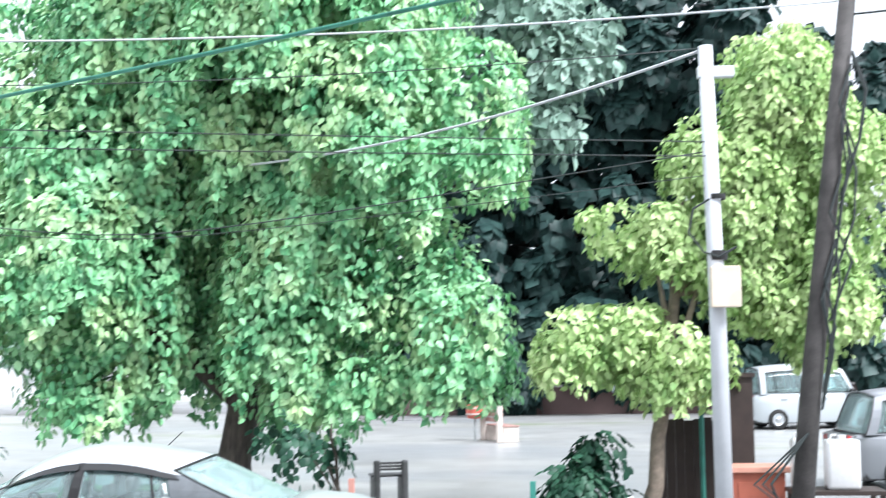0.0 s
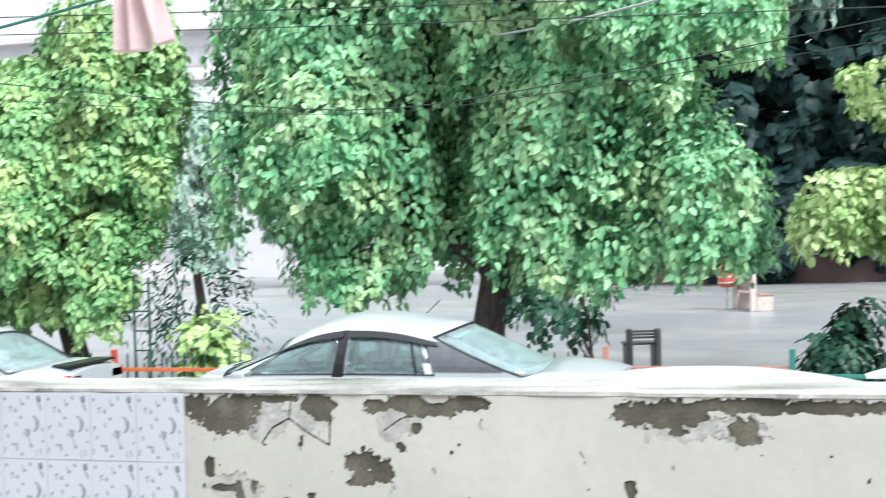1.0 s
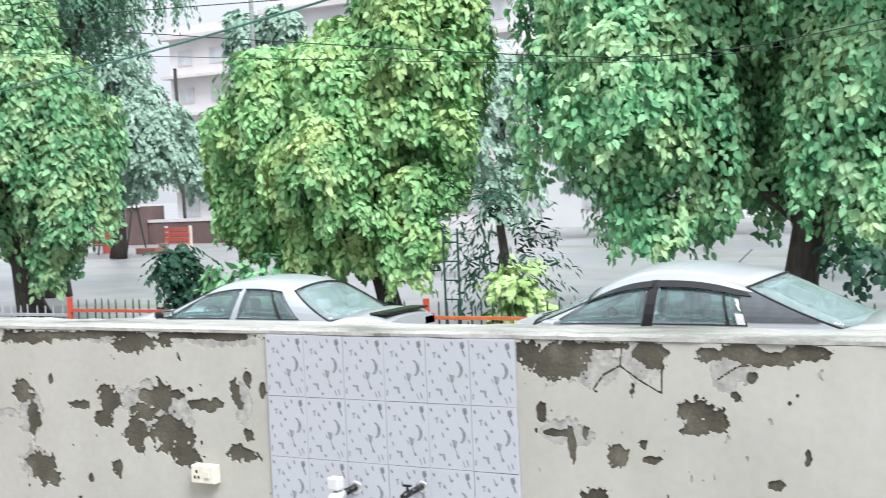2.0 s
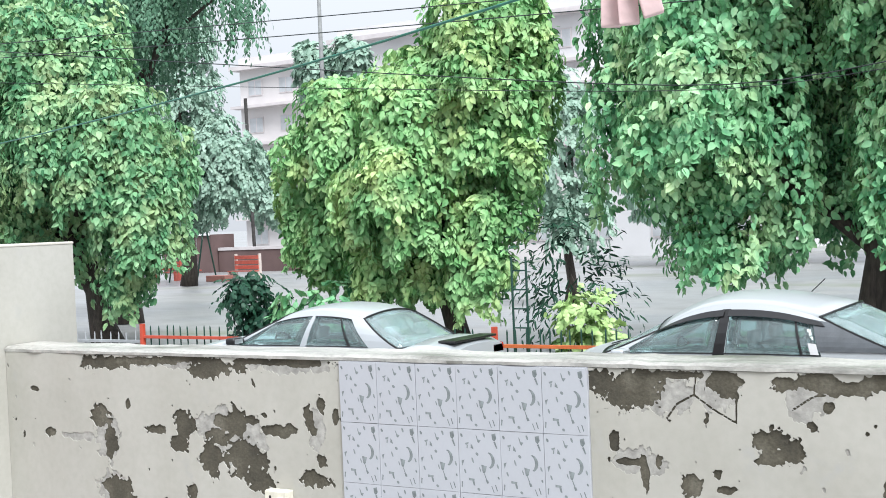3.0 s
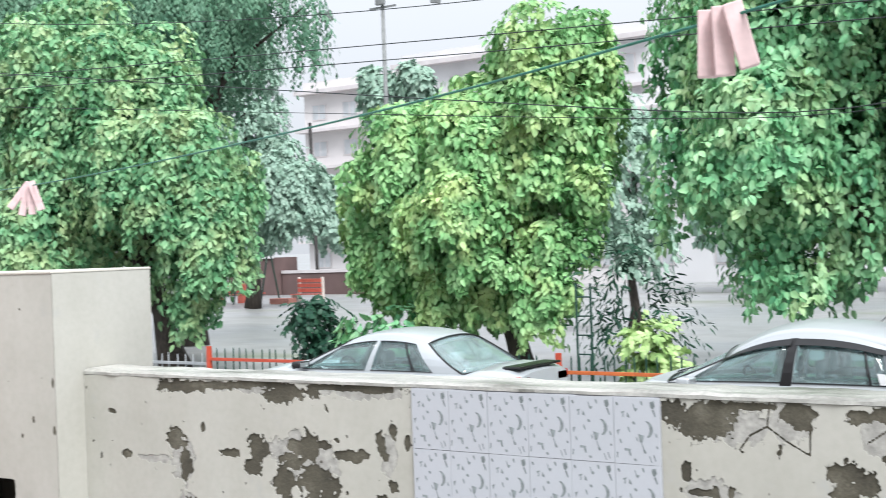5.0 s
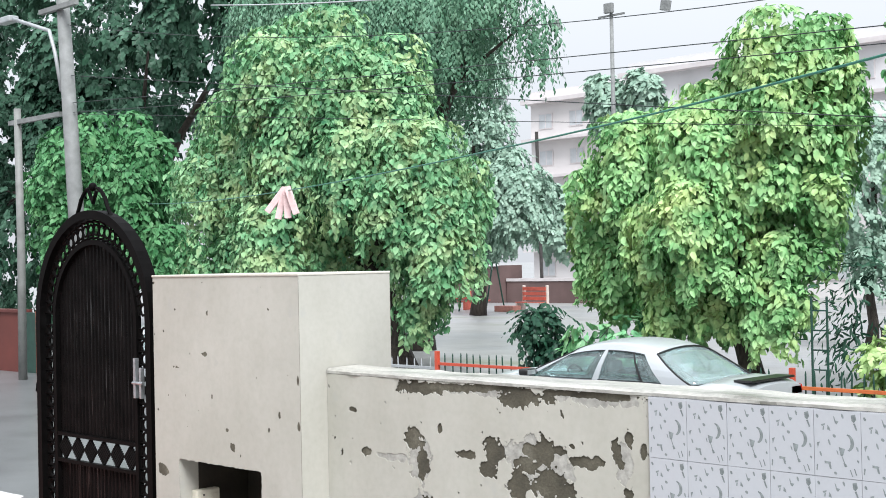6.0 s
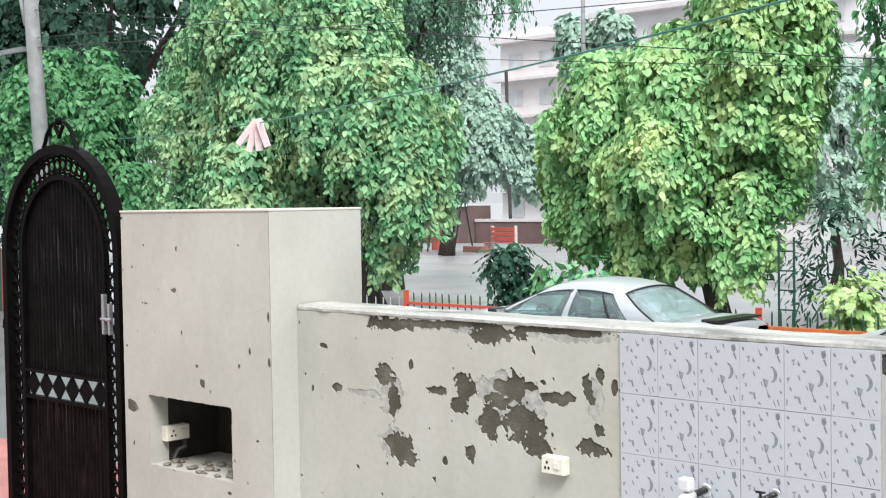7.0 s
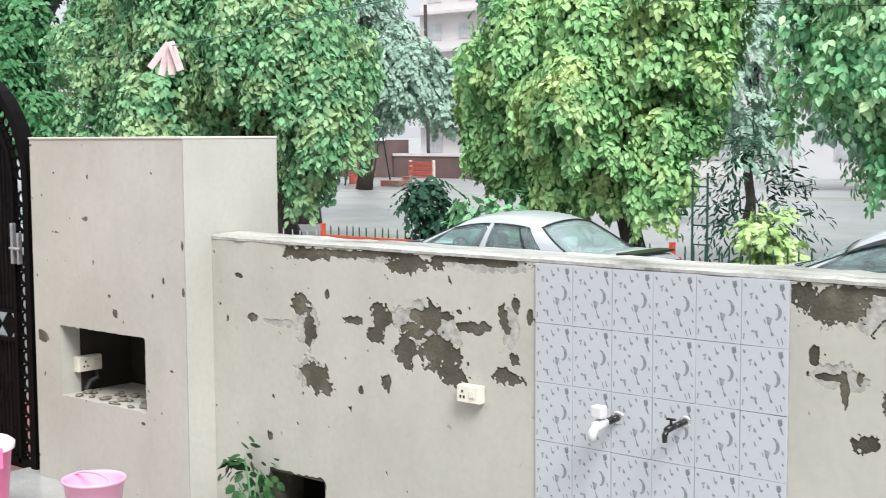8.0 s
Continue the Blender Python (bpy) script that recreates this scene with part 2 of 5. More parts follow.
def leaf_mesh(name, lobes, sprays, per, size, mat, seed, spray_len=0.34, droop=0.75, shell=(0.7, 1.06), slim=0.76, inner=0.22, clump=0.62, oval=True):
    """Many single leaves, each folded along its midrib, hung in drooping sprays over a set of round lobes."""
    rng = np.random.default_rng(seed)
    lob = np.array(lobes, float)
    area = lob[:, 3] * (lob[:, 3] + 2 * lob[:, 4])
    # small hanging clumps over the lobes, with gaps between them
    many = int(min(220, max(3, area.sum() / clump ** 2 * 1.7)))
    which = rng.choice(len(lob), many, p=area / area.sum())
    turn = unit(rng.normal(size=(many, 3)) + np.array([0, -0.25, 0.1]))
    big = np.stack((lob[which, 3], lob[which, 3], lob[which, 4]), 1)
    cr = clump * rng.uniform(0.6, 1.25, many) * np.minimum(1, big.min(1) / (1.8 * clump))
    cc = lob[which, :3] + turn * np.maximum(big - cr[:, None] * 0.75, 0.02)
    pick = rng.choice(many, sprays, p=cr ** 2 / (cr ** 2).sum())
    d = unit(rng.normal(size=(sprays, 3)) + 0.9 * unit(turn[pick] + np.array([0, 0, 0.45])))
    rad = np.stack((cr[pick], cr[pick], cr[pick] * 1.35), 1)
    base = cc[pick] + d * rad * rng.uniform(shell[0], shell[1], (sprays, 1))
    fill = rng.random(sprays) < inner
    k = fill.sum()
    src = rng.choice(len(lob), k, p=area / area.sum())
    e = unit(rng.normal(size=(k, 3)))
    base[fill] = lob[src, :3] + e * np.stack((lob[src, 3], lob[src, 3], lob[src, 4]), 1) * rng.uniform(0.5, 0.85, (k, 1))
    d[fill], rad[fill] = e, 1.0
    out = unit(d / rad)
    way = unit(out * 0.6 + np.array([0, 0, -droop]) + rng.normal(size=(sprays, 3)) * 0.28)
    flat = unit(out + np.array([0, 0, 0.45]) + rng.normal(size=(sprays, 3)) * 0.25)
    side = unit(np.cross(way, flat))
    s = np.linspace(0.1, 1, per)[None, :, None]
    sgn = np.where(np.arange(per) % 2 == 0, 1.0, -1.0)[None, :, None]
    length = spray_len * rng.uniform(0.6, 1.25, (sprays, 1, 1))
    p = base[:, None] + way[:, None] * s * length + np.array([0, 0, -1.0]) * (s * s) * length * 0.25
    axis = way[:, None] * 0.75 + side[:, None] * sgn * 0.6 + np.array([0, 0, -0.42]) + rng.normal(size=(sprays, per, 3)) * 0.22
    p, axis = p.reshape(-1, 3), unit(axis.reshape(-1, 3))
    nrm = np.repeat(flat, per, 0) + rng.normal(size=p.shape) * 0.17
    wide = unit(np.cross(axis, nrm))
    nrm = np.cross(wide, axis)
    L = (size * rng.uniform(0.65, 1.25, (len(p), 1)))
    W = L * slim * 0.5
    mid = p + axis * L * 0.5 + nrm * L * 0.04
    n = len(p)
    if oval:
        lo, hi = p + axis * L * 0.26, p + axis * L * 0.68
        tip = p + axis * L - nrm * L * 0.14
        verts = np.stack((p, lo + wide * W * 0.9 - nrm * L * 0.05, hi + wide * W * 0.8 - nrm * L * 0.07, tip, hi - wide * W * 0.8 - nrm * L * 0.07, lo - wide * W * 0.9 - nrm * L * 0.05, mid), 1)
        tri = np.array([[0, 1, 6], [1, 2, 6], [2, 3, 6], [3, 4, 6], [4, 5, 6], [5, 0, 6]])
    else:
        verts = np.stack((p, mid + wide * W - nrm * L * 0.06, p + axis * L - nrm * L * 0.12, mid - wide * W - nrm * L * 0.06, mid), 1)
        tri = np.array([[0, 1, 4], [1, 2, 4], [2, 3, 4], [3, 0, 4]])
    faces = (tri[None] + verts.shape[1] * np.arange(n)[:, None, None]).reshape(-1)
    verts = verts.reshape(-1, 3)
    me = bpy.data.meshes.new(name)
    me.vertices.add(len(verts)), me.vertices.foreach_set("co", verts.ravel())
    me.loops.add(len(faces)), me.loops.foreach_set("vertex_index", faces.astype(np.int32))
    me.polygons.add(len(faces) // 3), me.polygons.foreach_set("loop_start", np.arange(0, len(faces), 3, dtype=np.int32))
    me.materials.append(mat)
    me.update(calc_edges=True)
    return me


def cascade_mesh(name, lobes, leaves, size, mat, seed, clump=0.7, slim=0.62, inner=0.26, fall=1.9, loose=0.38):
    """Broad leaves that lie like shingles on many bell-shaped cascades: domed above, hanging straight at the sides, ragged below."""
    rng = np.random.default_rng(seed)
    lob = np.array(lobes, float)
    area = lob[:, 3] * (lob[:, 3] + 2 * lob[:, 4])
    many = int(max(4, area.sum() / clump ** 2 * 0.95))
    which = rng.choice(len(lob), many, p=area / area.sum())
    turn = rng.normal(size=(many, 3)) + np.array([0, -0.3, 0.25])
    turn[:, 2] = np.maximum(turn[:, 2], -0.75)
    turn = unit(turn)
    big = np.stack((lob[which, 3], lob[which, 3], lob[which, 4]), 1)
    cr = clump * rng.uniform(0.55, 1.35, many) * np.minimum(1, big.min(1) / (1.5 * clump))
    cc = lob[which, :3] + turn * np.maximum(big - cr[:, None] * 0.8, 0.02) + np.array([0, 0, 0.35]) * cr[:, None]
    drop = fall * rng.uniform(0.7, 1.35, many)
    pick = rng.choice(many, leaves, p=cr ** 2 * drop / (cr ** 2 * drop).sum())
    # each bell grows more leaves on its outer side
    facing = np.arctan2(turn[:, 1], turn[:, 0])[pick]
    phi = facing + rng.normal(size=leaves) * 1.25
    s = rng.random(leaves) ** 0.62
    # leaves come in short runs one below the other, so that a bell shows rows and gaps
    s = np.clip((np.floor(s * 9) + 0.5 + rng.normal(size=leaves) * 0.24) / 9, 0.01, 1.08)
    lump = 1 + 0.2 * np.sin(phi * 5 + pick * 1.7) + 0.09 * np.sin(phi * 11 + pick)
    r = np.sin(np.minimum(s * 1.8, 1) * math.pi / 2) ** 0.85 * lump * (1 - 0.12 * s)
    z = 0.75 * np.cos(np.minimum(s * 1.6, 1) * math.pi / 2) - drop[pick] * np.maximum(s - 0.28, 0) ** 1.15 * (0.9 + 0.25 * np.sin(phi * 5 + pick * 1.7 + 1))
    c = cr[pick]
    deep = rng.uniform(0.86, 1.03, leaves)
    base = cc[pick] + np.stack((np.cos(phi) * r * c * deep, np.sin(phi) * r * c * deep, z * c), 1)
    up = np.clip(1.25 - 2.0 * s, 0.22, 1.2)
    out = unit(np.stack((np.cos(phi), np.sin(phi), up), 1))
    fill = rng.random(leaves) < inner
    k = int(fill.sum())
    src = rng.choice(len(lob), k, p=area / area.sum())
    e = unit(rng.normal(size=(k, 3)))
    base[fill] = lob[src, :3] + e * np.stack((lob[src, 3], lob[src, 3], lob[src, 4]), 1) * rng.uniform(0.3, 0.74, (k, 1))
    out[fill] = unit(e + np.array([0, 0, 0.4]))
    nrm = unit(out + rng.normal(size=out.shape) * loose)
    axis = np.array([0, 0, -1.0]) + rng.normal(size=out.shape) * 0.55 + out * 0.25
    axis = unit(axis - nrm * (axis * nrm).sum(1, keepdims=True))
    wide = np.cross(axis, nrm)
    L = size * rng.uniform(0.62, 1.25, (leaves, 1))
    W = L * slim * 0.5 * rng.uniform(0.8, 1.15, (leaves, 1))
    lo, hi = base + axis * L * 0.25, base + axis * L * 0.62
    tip = base + axis * L - nrm * L * 0.12
    rib = nrm * L * 0.045
    verts = np.stack((base, lo + wide * W * 0.95 + rib, hi + wide * W * 0.84 + rib * 0.6, tip, hi - wide * W * 0.84 + rib * 0.6, lo - wide * W * 0.95 + rib), 1)
    halves = np.array([[0, 1, 2, 3], [0, 3, 4, 5]])
    faces = (halves[None] + 6 * np.arange(leaves)[:, None, None]).reshape(-1)
    verts = verts.reshape(-1, 3)
    me = bpy.data.meshes.new(name)
    me.vertices.add(len(verts)), me.vertices.foreach_set("co", verts.ravel())
    me.loops.add(len(faces)), me.loops.foreach_set("vertex_index", faces.astype(np.int32))
    me.polygons.add(len(faces) // 4), me.polygons.foreach_set("loop_start", np.arange(0, len(faces), 4, dtype=np.int32))
    me.materials.append(mat)
    me.update(calc_edges=True)
    return me


def trunk_mesh(bm, base, top, r0, r1, rng, limbs=()):
    """A tapered, slightly crooked trunk, with limbs that leave it and thin out."""
    base, top = Vector(base), Vector(top)
    pts, rad = [], []
    for i in range(8):
        s = i / 7
        p = base.lerp(top, s)
        if 0 < i:
            p += Vector((rng.uniform(-1, 1), rng.uniform(-1, 1), 0)) * 0.09 * (top - base).length * 0.25
        pts.append(p), rad.append((r0 * (1.35 if i == 0 else 1)) * (1 - s) + r1 * s)
    tube(bm, pts, rad, 10)
    for end in limbs:
        k = rng.randint(2, 5)
        a, b = pts[k], Vector(end)
        m = a.lerp(b, 0.5) + Vector((rng.uniform(-0.2, 0.2), rng.uniform(-0.2, 0.2), 0.25))
        tube(bm, [a, a.lerp(m, 0.5), m, m.lerp(b, 0.5), b], [rad[k] * 0.6, rad[k] * 0.48, rad[k] * 0.35, rad[k] * 0.22, rad[k] * 0.1], 7)
    return bm


def tree(label, base, top, r0, lobes, sprays, per, size, mat, seed, name="tree", bark=BARK, **more):
    rng = random.Random(seed)
    x, y, z = base
    t = thing(name, x, y, z, label, "shrub" if name == "shrub" else "tree", "shrubs by the fence" if name == "shrub" else "trees of the park")
    local = [(a - x, b - y, c - z, r, h) for a, b, c, r, h in lobes]
    limbs = [(a, b, c) for a, b, c, r, h in local[:7]]
    part("trunk", trunk_mesh(bmesh.new(), (0, 0, 0), Vector(top) - Vector(base), r0, r0 * 0.45, rng, limbs), bark, t, smooth=True)
    if per:
        crown = new("crown", leaf_mesh("crown", local, sprays, per, size, mat, seed, **more))
    else:
        crown = new("crown", cascade_mesh("crown", local, sprays, size, mat, seed, **more))
    crown.parent = t
    tagged(crown, kind="stuff")
    return t

# ---------------------------------------------------------------- ground
ROAD = -0.3
g = bmesh.new()
bmesh.ops.create_grid(g, x_segments=40, y_segments=40, size=1500)
tagged(part("ground", g, GROUND), "flooded grey park ground with strips of mud", "ground", kind="structure").location = (0, 0, ROAD)
ASPHALT = simple("wet_asphalt", (0.16, 0.165, 0.17), 0.3, 0, 0.3, 0.8, 0.3)
tagged(part("road", slab(-60, 60, 0.6, 10.9, ROAD - 0.1, ROAD + 0.012), ASPHALT), "wet grey lane between the wall and the park fence", "road", kind="structure")

# ---------------------------------------------------------------- yard
YARD = simple("pale_yard_stone", (0.4, 0.4, 0.39), 0.25, 0, 0.3, 1.2, 0.15)
yard = tagged(part("floor", slab(-3.9, 12, -9, 0.0, -0.4, -0.006), YARD), "pale wet stone floor of the front yard", "floor", kind="structure")
RAMP = simple("dull_red_paving", (0.42, 0.17, 0.14), 0.4, 0, 0.25, 3, 0.2)
tagged(part("pavement", slab(-16, -3.9, -9, 1.4, -0.4, -0.1), RAMP), "dull red paved ramp before the gate", "pavement", kind="structure")
STONE = simple("cream_paint", (0.62, 0.59, 0.52), 0.6, 0, 0.12, 1.5, 0.15)
SHEET = simple("dirty_white_plastic", (0.5, 0.5, 0.49), 0.5, 0, 0.15, 6, 0.2)
b = bmesh.new()
bmesh.ops.create_grid(b, x_segments=14, y_segments=8, size=0.5)
for v in b.verts:
    v.co = Vector((v.co.x * 1.3, v.co.y * 0.6, 0.02 + 0.03 * noise.noise(v.co * 5) + 0.02 * noise.noise(v.co * 13)))
bmesh.ops.solidify(b, geom=b.faces[:], thickness=0.004)
tagged(part("plastic_sheet", b, SHEET), "crumpled dirty white plastic sheet on the red paving", "plastic sheet").location = (-9.2, 1.1, -0.1)
tagged(part("wall_house", slab(-12, 12, -9.3, -9, -0.4, 6.5), STONE), "cream painted front wall of the house", "wall", kind="structure")


def field_noise(x, z, seed):
    v = noise.fractal((x * 11 + seed, z * 11, 3.1 * seed), 0.6, 2.1, 4)
    w = noise.fractal((x * 42 + seed, z * 42, 1.7 * seed), 0.5, 2.1, 4)
    return v * 0.5 + w * 0.36


def peeled(lobes, seed, extra=None):
    """How bare the wall is at a place: above 0 the paint and plaster skin has come off."""
    lobes = np.array(lobes)

    reach = lobes[:, 2:4] * 1.2

    def depth(x, z):
        q = 0.95 - np.sqrt(((x - lobes[:, 0]) / reach[:, 0]) ** 2 + ((z - lobes[:, 1]) / reach[:, 1]) ** 2)
        d = max(q.max(), -1.3) + field_noise(x, z, seed)
        fleck = noise.fractal((x * 17, z * 13 + seed, 9.0), 0.8, 2, 3) - 0.83
        d = max(d, fleck * 1.4)
        return max(d, extra(x, z)) if extra else d
    return depth


def crack(lines):
    """Hairline cracks along a few broken lines."""
    def depth(x, z):
        best = 9.0
        for line in lines:
            for (ax, az), (bx, bz) in zip(line, line[1:]):
                s = max(0.0, min(1.0, ((x - ax) * (bx - ax) + (z - az) * (bz - az)) / ((bx - ax) ** 2 + (bz - az) ** 2)))
                best = min(best, math.hypot(x - ax - s * (bx - ax), z - az - s * (bz - az)))
        return (0.0042 - best + 0.0009 * noise.noise((x * 60, z * 60, 1))) * 20
    return depth


def skin(name, x0, x1, z0, z1, y, thick, depth, mat, parent, cell=0.008, block=10):
    """A thin coat of plaster with ragged holes where depth() is above 0, its broken rim turned inward."""
    verts, faces = [], []
    nx, nz = max(1, round((x1 - x0) / (cell * block))), max(1, round((z1 - z0) / (cell * block)))
    bx, bz = (x1 - x0) / nx, (z1 - z0) / nz

    def put(poly):
        k = len(verts)
        verts.extend(poly)
        faces.append(list(range(k, k + len(poly))))

    for i in range(nx):
        for j in range(nz):
            xs = [x0 + bx * (i + a / block) for a in range(block + 1)]
            zs = [z0 + bz * (j + a / block) for a in range(block + 1)]
            f = [[depth(x, z) for z in zs] for x in xs]
            flat = [v for row in f for v in row]
            if max(flat) <= 0:
                put([(xs[0], y, zs[0]), (xs[-1], y, zs[0]), (xs[-1], y, zs[-1]), (xs[0], y, zs[-1])])
                continue
            if min(flat) > 0:
                continue
            for a in range(block):
                for b in range(block):
                    c = [(xs[a], zs[b], f[a][b]), (xs[a + 1], zs[b], f[a + 1][b]), (xs[a + 1], zs[b + 1], f[a + 1][b + 1]), (xs[a], zs[b + 1], f[a][b + 1])]
                    out, rim = [], []
                    for p, q in zip(c, c[1:] + c[:1]):
                        if p[2] <= 0:
                            out.append((p[0], y, p[1]))
                        if (p[2] <= 0) != (q[2] <= 0):
                            s = p[2] / (p[2] - q[2])
                            e = (p[0] + (q[0] - p[0]) * s, y, p[1] + (q[1] - p[1]) * s)
                            out.append(e), rim.append(e)
                    if len(out) > 2:
                        put(out)
                    if len(rim) == 2:
                        put([rim[0], rim[1], (rim[1][0], y + thick, rim[1][2]), (rim[0][0], y + thick, rim[0][2])])
    ob = new(name, mesh_from(name, verts, faces, mat))
    ob.parent = parent
    return ob


TOP = 1.53
# where the skin has come off: centre x, z and half width, half height
LEFT_RIM = [(-1.5, 1.49, 0.15, 0.032), (-1.2, 1.5, 0.194, 0.016), (-0.76, 1.48, 0.135, 0.05), (-0.33, 1.515, 0.3, 0.016), (-0.95, 1.52, 0.15, 0.016)]
LEFT_BARE = [(-1.5, 1.22, 0.059, 0.06), (-1.46, 1.1, 0.038, 0.071), (-1.39, 0.84, 0.082, 0.06), (-1.46, 0.88, 0.05, 0.042), (-1.88, 1.12, 0.036, 0.022),
             (-1.14, 1.17, 0.059, 0.02), (-0.95, 1.19, 0.06, 0.062), (-0.99, 1.11, 0.046, 0.04), (-0.71, 1.23, 0.05, 0.028), (-0.62, 1.23, 0.06, 0.055),
             (-0.72, 1.15, 0.079, 0.039), (-0.78, 1.05, 0.066, 0.078), (-0.58, 1.07, 0.118, 0.076), (-0.49, 0.97, 0.075, 0.043), (-0.37, 1.2, 0.087, 0.024),
             (-0.19, 1.28, 0.03, 0.042), (-0.16, 0.99, 0.073, 0.042), (-0.13, 1.08, 0.028, 0.03), (-0.92, 0.88, 0.032, 0.04)]
LEFT_FLECK = [(-2.09, 1.1, 0.022, 0.025), (-0.53, 1.24, 0.035, 0.018), (-0.12, 1.33, 0.02, 0.039), (-0.17, 1.21, 0.018, 0.023), (-1.09, 0.82, 0.02, 0.02), (-1.76, 0.49, 0.02, 0.025), (-0.04, 1.28, 0.016, 0.031),
              (-1.32, 1.29, 0.016, 0.025), (-2.0, 1.34, 0.03, 0.014), (-0.45, 1.27, 0.016, 0.016)]
RIGHT_RIM = [(1.36, 1.46, 0.125, 0.07), (1.27, 1.47, 0.06, 0.06), (1.56, 1.51, 0.1, 0.018), (1.73, 1.48, 0.062, 0.056), (1.98, 1.49, 0.05, 0.028), (2.1, 1.5, 0.11, 0.03), (2.2, 1.48, 0.06, 0.028),
             (2.31, 1.5, 0.06, 0.024), (3.02, 1.47, 0.13, 0.042), (3.3, 1.5, 0.2, 0.025), (3.3, 1.42, 0.045, 0.05), (3.6, 1.5, 0.2, 0.02)]
RIGHT_BARE = [(2.13, 1.41, 0.02, 0.018), (2.07, 1.34, 0.018, 0.016), (1.92, 1.28, 0.05, 0.049), (1.99, 1.25, 0.05, 0.033), (1.95, 1.22, 0.07, 0.028), (1.36, 1.17, 0.066, 0.014),
              (1.42, 1.12, 0.016, 0.061), (1.48, 1.18, 0.016, 0.026), (1.6, 1.1, 0.05, 0.036), (1.71, 1.14, 0.018, 0.018), (1.75, 1.09, 0.034, 0.018), (1.3, 1.25, 0.016, 0.031),
              (2.32, 1.14, 0.012, 0.03), (3.07, 1.41, 0.036, 0.016), (2.9, 1.21, 0.018, 0.035), (2.99, 1.14, 0.025, 0.023), (2.21, 1.03, 0.03, 0.018), (2.71, 1.08, 0.018, 0.014), (1.5, 0.93, 0.05, 0.03)]
LEFT_SCUFF = [(-0.73, 1.21, 0.11, 0.07), (-1.47, 1.13, 0.075, 0.1), (-0.6, 1.13, 0.12, 0.1), (-0.29, 1.5, 0.25, 0.03), (-1.08, 1.5, 0.2, 0.022), (-1.45, 0.87, 0.08, 0.06), (-0.15, 1.22, 0.04, 0.08), (-1.68, 1.11, 0.1, 0.02)]
RIGHT_SCUFF = [(1.52, 1.43, 0.112, 0.064), (1.72, 1.46, 0.069, 0.084), (2.05, 1.44, 0.08, 0.044), (1.37, 1.19, 0.06, 0.04), (1.46, 1.16, 0.05, 0.03), (2.03, 1.38, 0.04, 0.025), (3.1, 1.43, 0.17, 0.04)]
PILLAR_BARE = [(-3.42, 1.53, 0.07, 0.02), (-2.85, 1.08, 0.038, 0.035), (-2.90, 1.18, 0.027, 0.016), (-2.50, 1.21, 0.022, 0.022), (-3.6, 0.88, 0.1, 0.06),
               (-2.23, 1.50, 0.019, 0.055), (-2.23, 1.24, 0.02, 0.043), (-3.05, 1.37, 0.015, 0.025), (-3.12, 1.62, 0.05, 0.02), (-2.4, 1.3, 0.02, 0.03), (-2.35, 0.8, 0.03, 0.015), (-2.62, 0.47, 0.05, 0.02)]

# the wall stands on the yard's edge; a drain hole goes through it near the pillar
wall = tagged(part("wall_boundary", slab(-1.36, 9.0, 0, 0.24, -0.35, TOP), CEMENT), "cream boundary wall with peeling plaster and bare cement", "wall", kind="structure")
HOLE = (-1.77, -1.36, 0.30)
part("wall_pier", slab(-2.22, HOLE[0], 0, 0.24, -0.35, TOP), CEMENT, wall)
part("wall_lintel", slab(HOLE[0], HOLE[1], 0, 0.24, HOLE[2], TOP), CEMENT, wall)


# added box behind the drain hole; its black colour paints the hole's shade
HOLE_SHADE = simple("shade_black_cement", (0.02, 0.018, 0.015), 0.7, 0, 0.3, 6, 0.3)
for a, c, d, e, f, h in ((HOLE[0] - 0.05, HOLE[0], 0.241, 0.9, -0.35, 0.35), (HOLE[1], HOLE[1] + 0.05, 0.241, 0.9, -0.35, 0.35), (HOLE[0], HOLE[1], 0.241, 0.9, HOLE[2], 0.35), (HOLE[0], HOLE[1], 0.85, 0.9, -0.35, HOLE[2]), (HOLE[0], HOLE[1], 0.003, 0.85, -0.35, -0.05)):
    part("drain_shade_box", slab(a, c, d, e, f, h), HOLE_SHADE, wall)


def drain(x, z):
    return min(x - HOLE[0] + 0.01, HOLE[1] - x + 0.01, HOLE[2] + 0.015 - z) * 6 + noise.noise((x * 22, z * 22, 5)) * 0.12


skin("plaster_coat", -2.21, -0.004, 0, TOP, -0.007, 0.003, peeled(LEFT_SCUFF, 19, peeled(LEFT_RIM + LEFT_BARE + LEFT_FLECK, 2, drain)), PLASTER, wall)
CRACKS = crack([[(1.644, 1.527), (1.629, 1.438), (1.56, 1.4), (1.517, 1.34)], [(1.629, 1.438), (1.697, 1.39), (1.79, 1.339), (1.798, 1.522)],
                [(1.999, 1.395), (2.072, 1.444), (2.152, 1.459)], [(1.42, 1.2), (1.44, 1.13), (1.425, 1.05)]])
right_bare = peeled(RIGHT_RIM + RIGHT_BARE, 7, CRACKS)
skin("undercoat", -2.21, -0.004, 0, TOP, -0.004, 0.003, peeled(LEFT_RIM + LEFT_BARE + LEFT_FLECK, 2, drain), UNDERCOAT, wall)
skin("undercoat", 1.2, 3.6, 0, TOP, -0.004, 0.003, right_bare, UNDERCOAT, wall)
skin("plaster_coat", 1.2, 5.2, 0, TOP, -0.007, 0.003, peeled(RIGHT_SCUFF, 17, right_bare), PLASTER, wall, 0.0055)
part("plaster_coat", slab(5.2, 9.0, -0.007, -0.001, 0, TOP), PLASTER, wall)

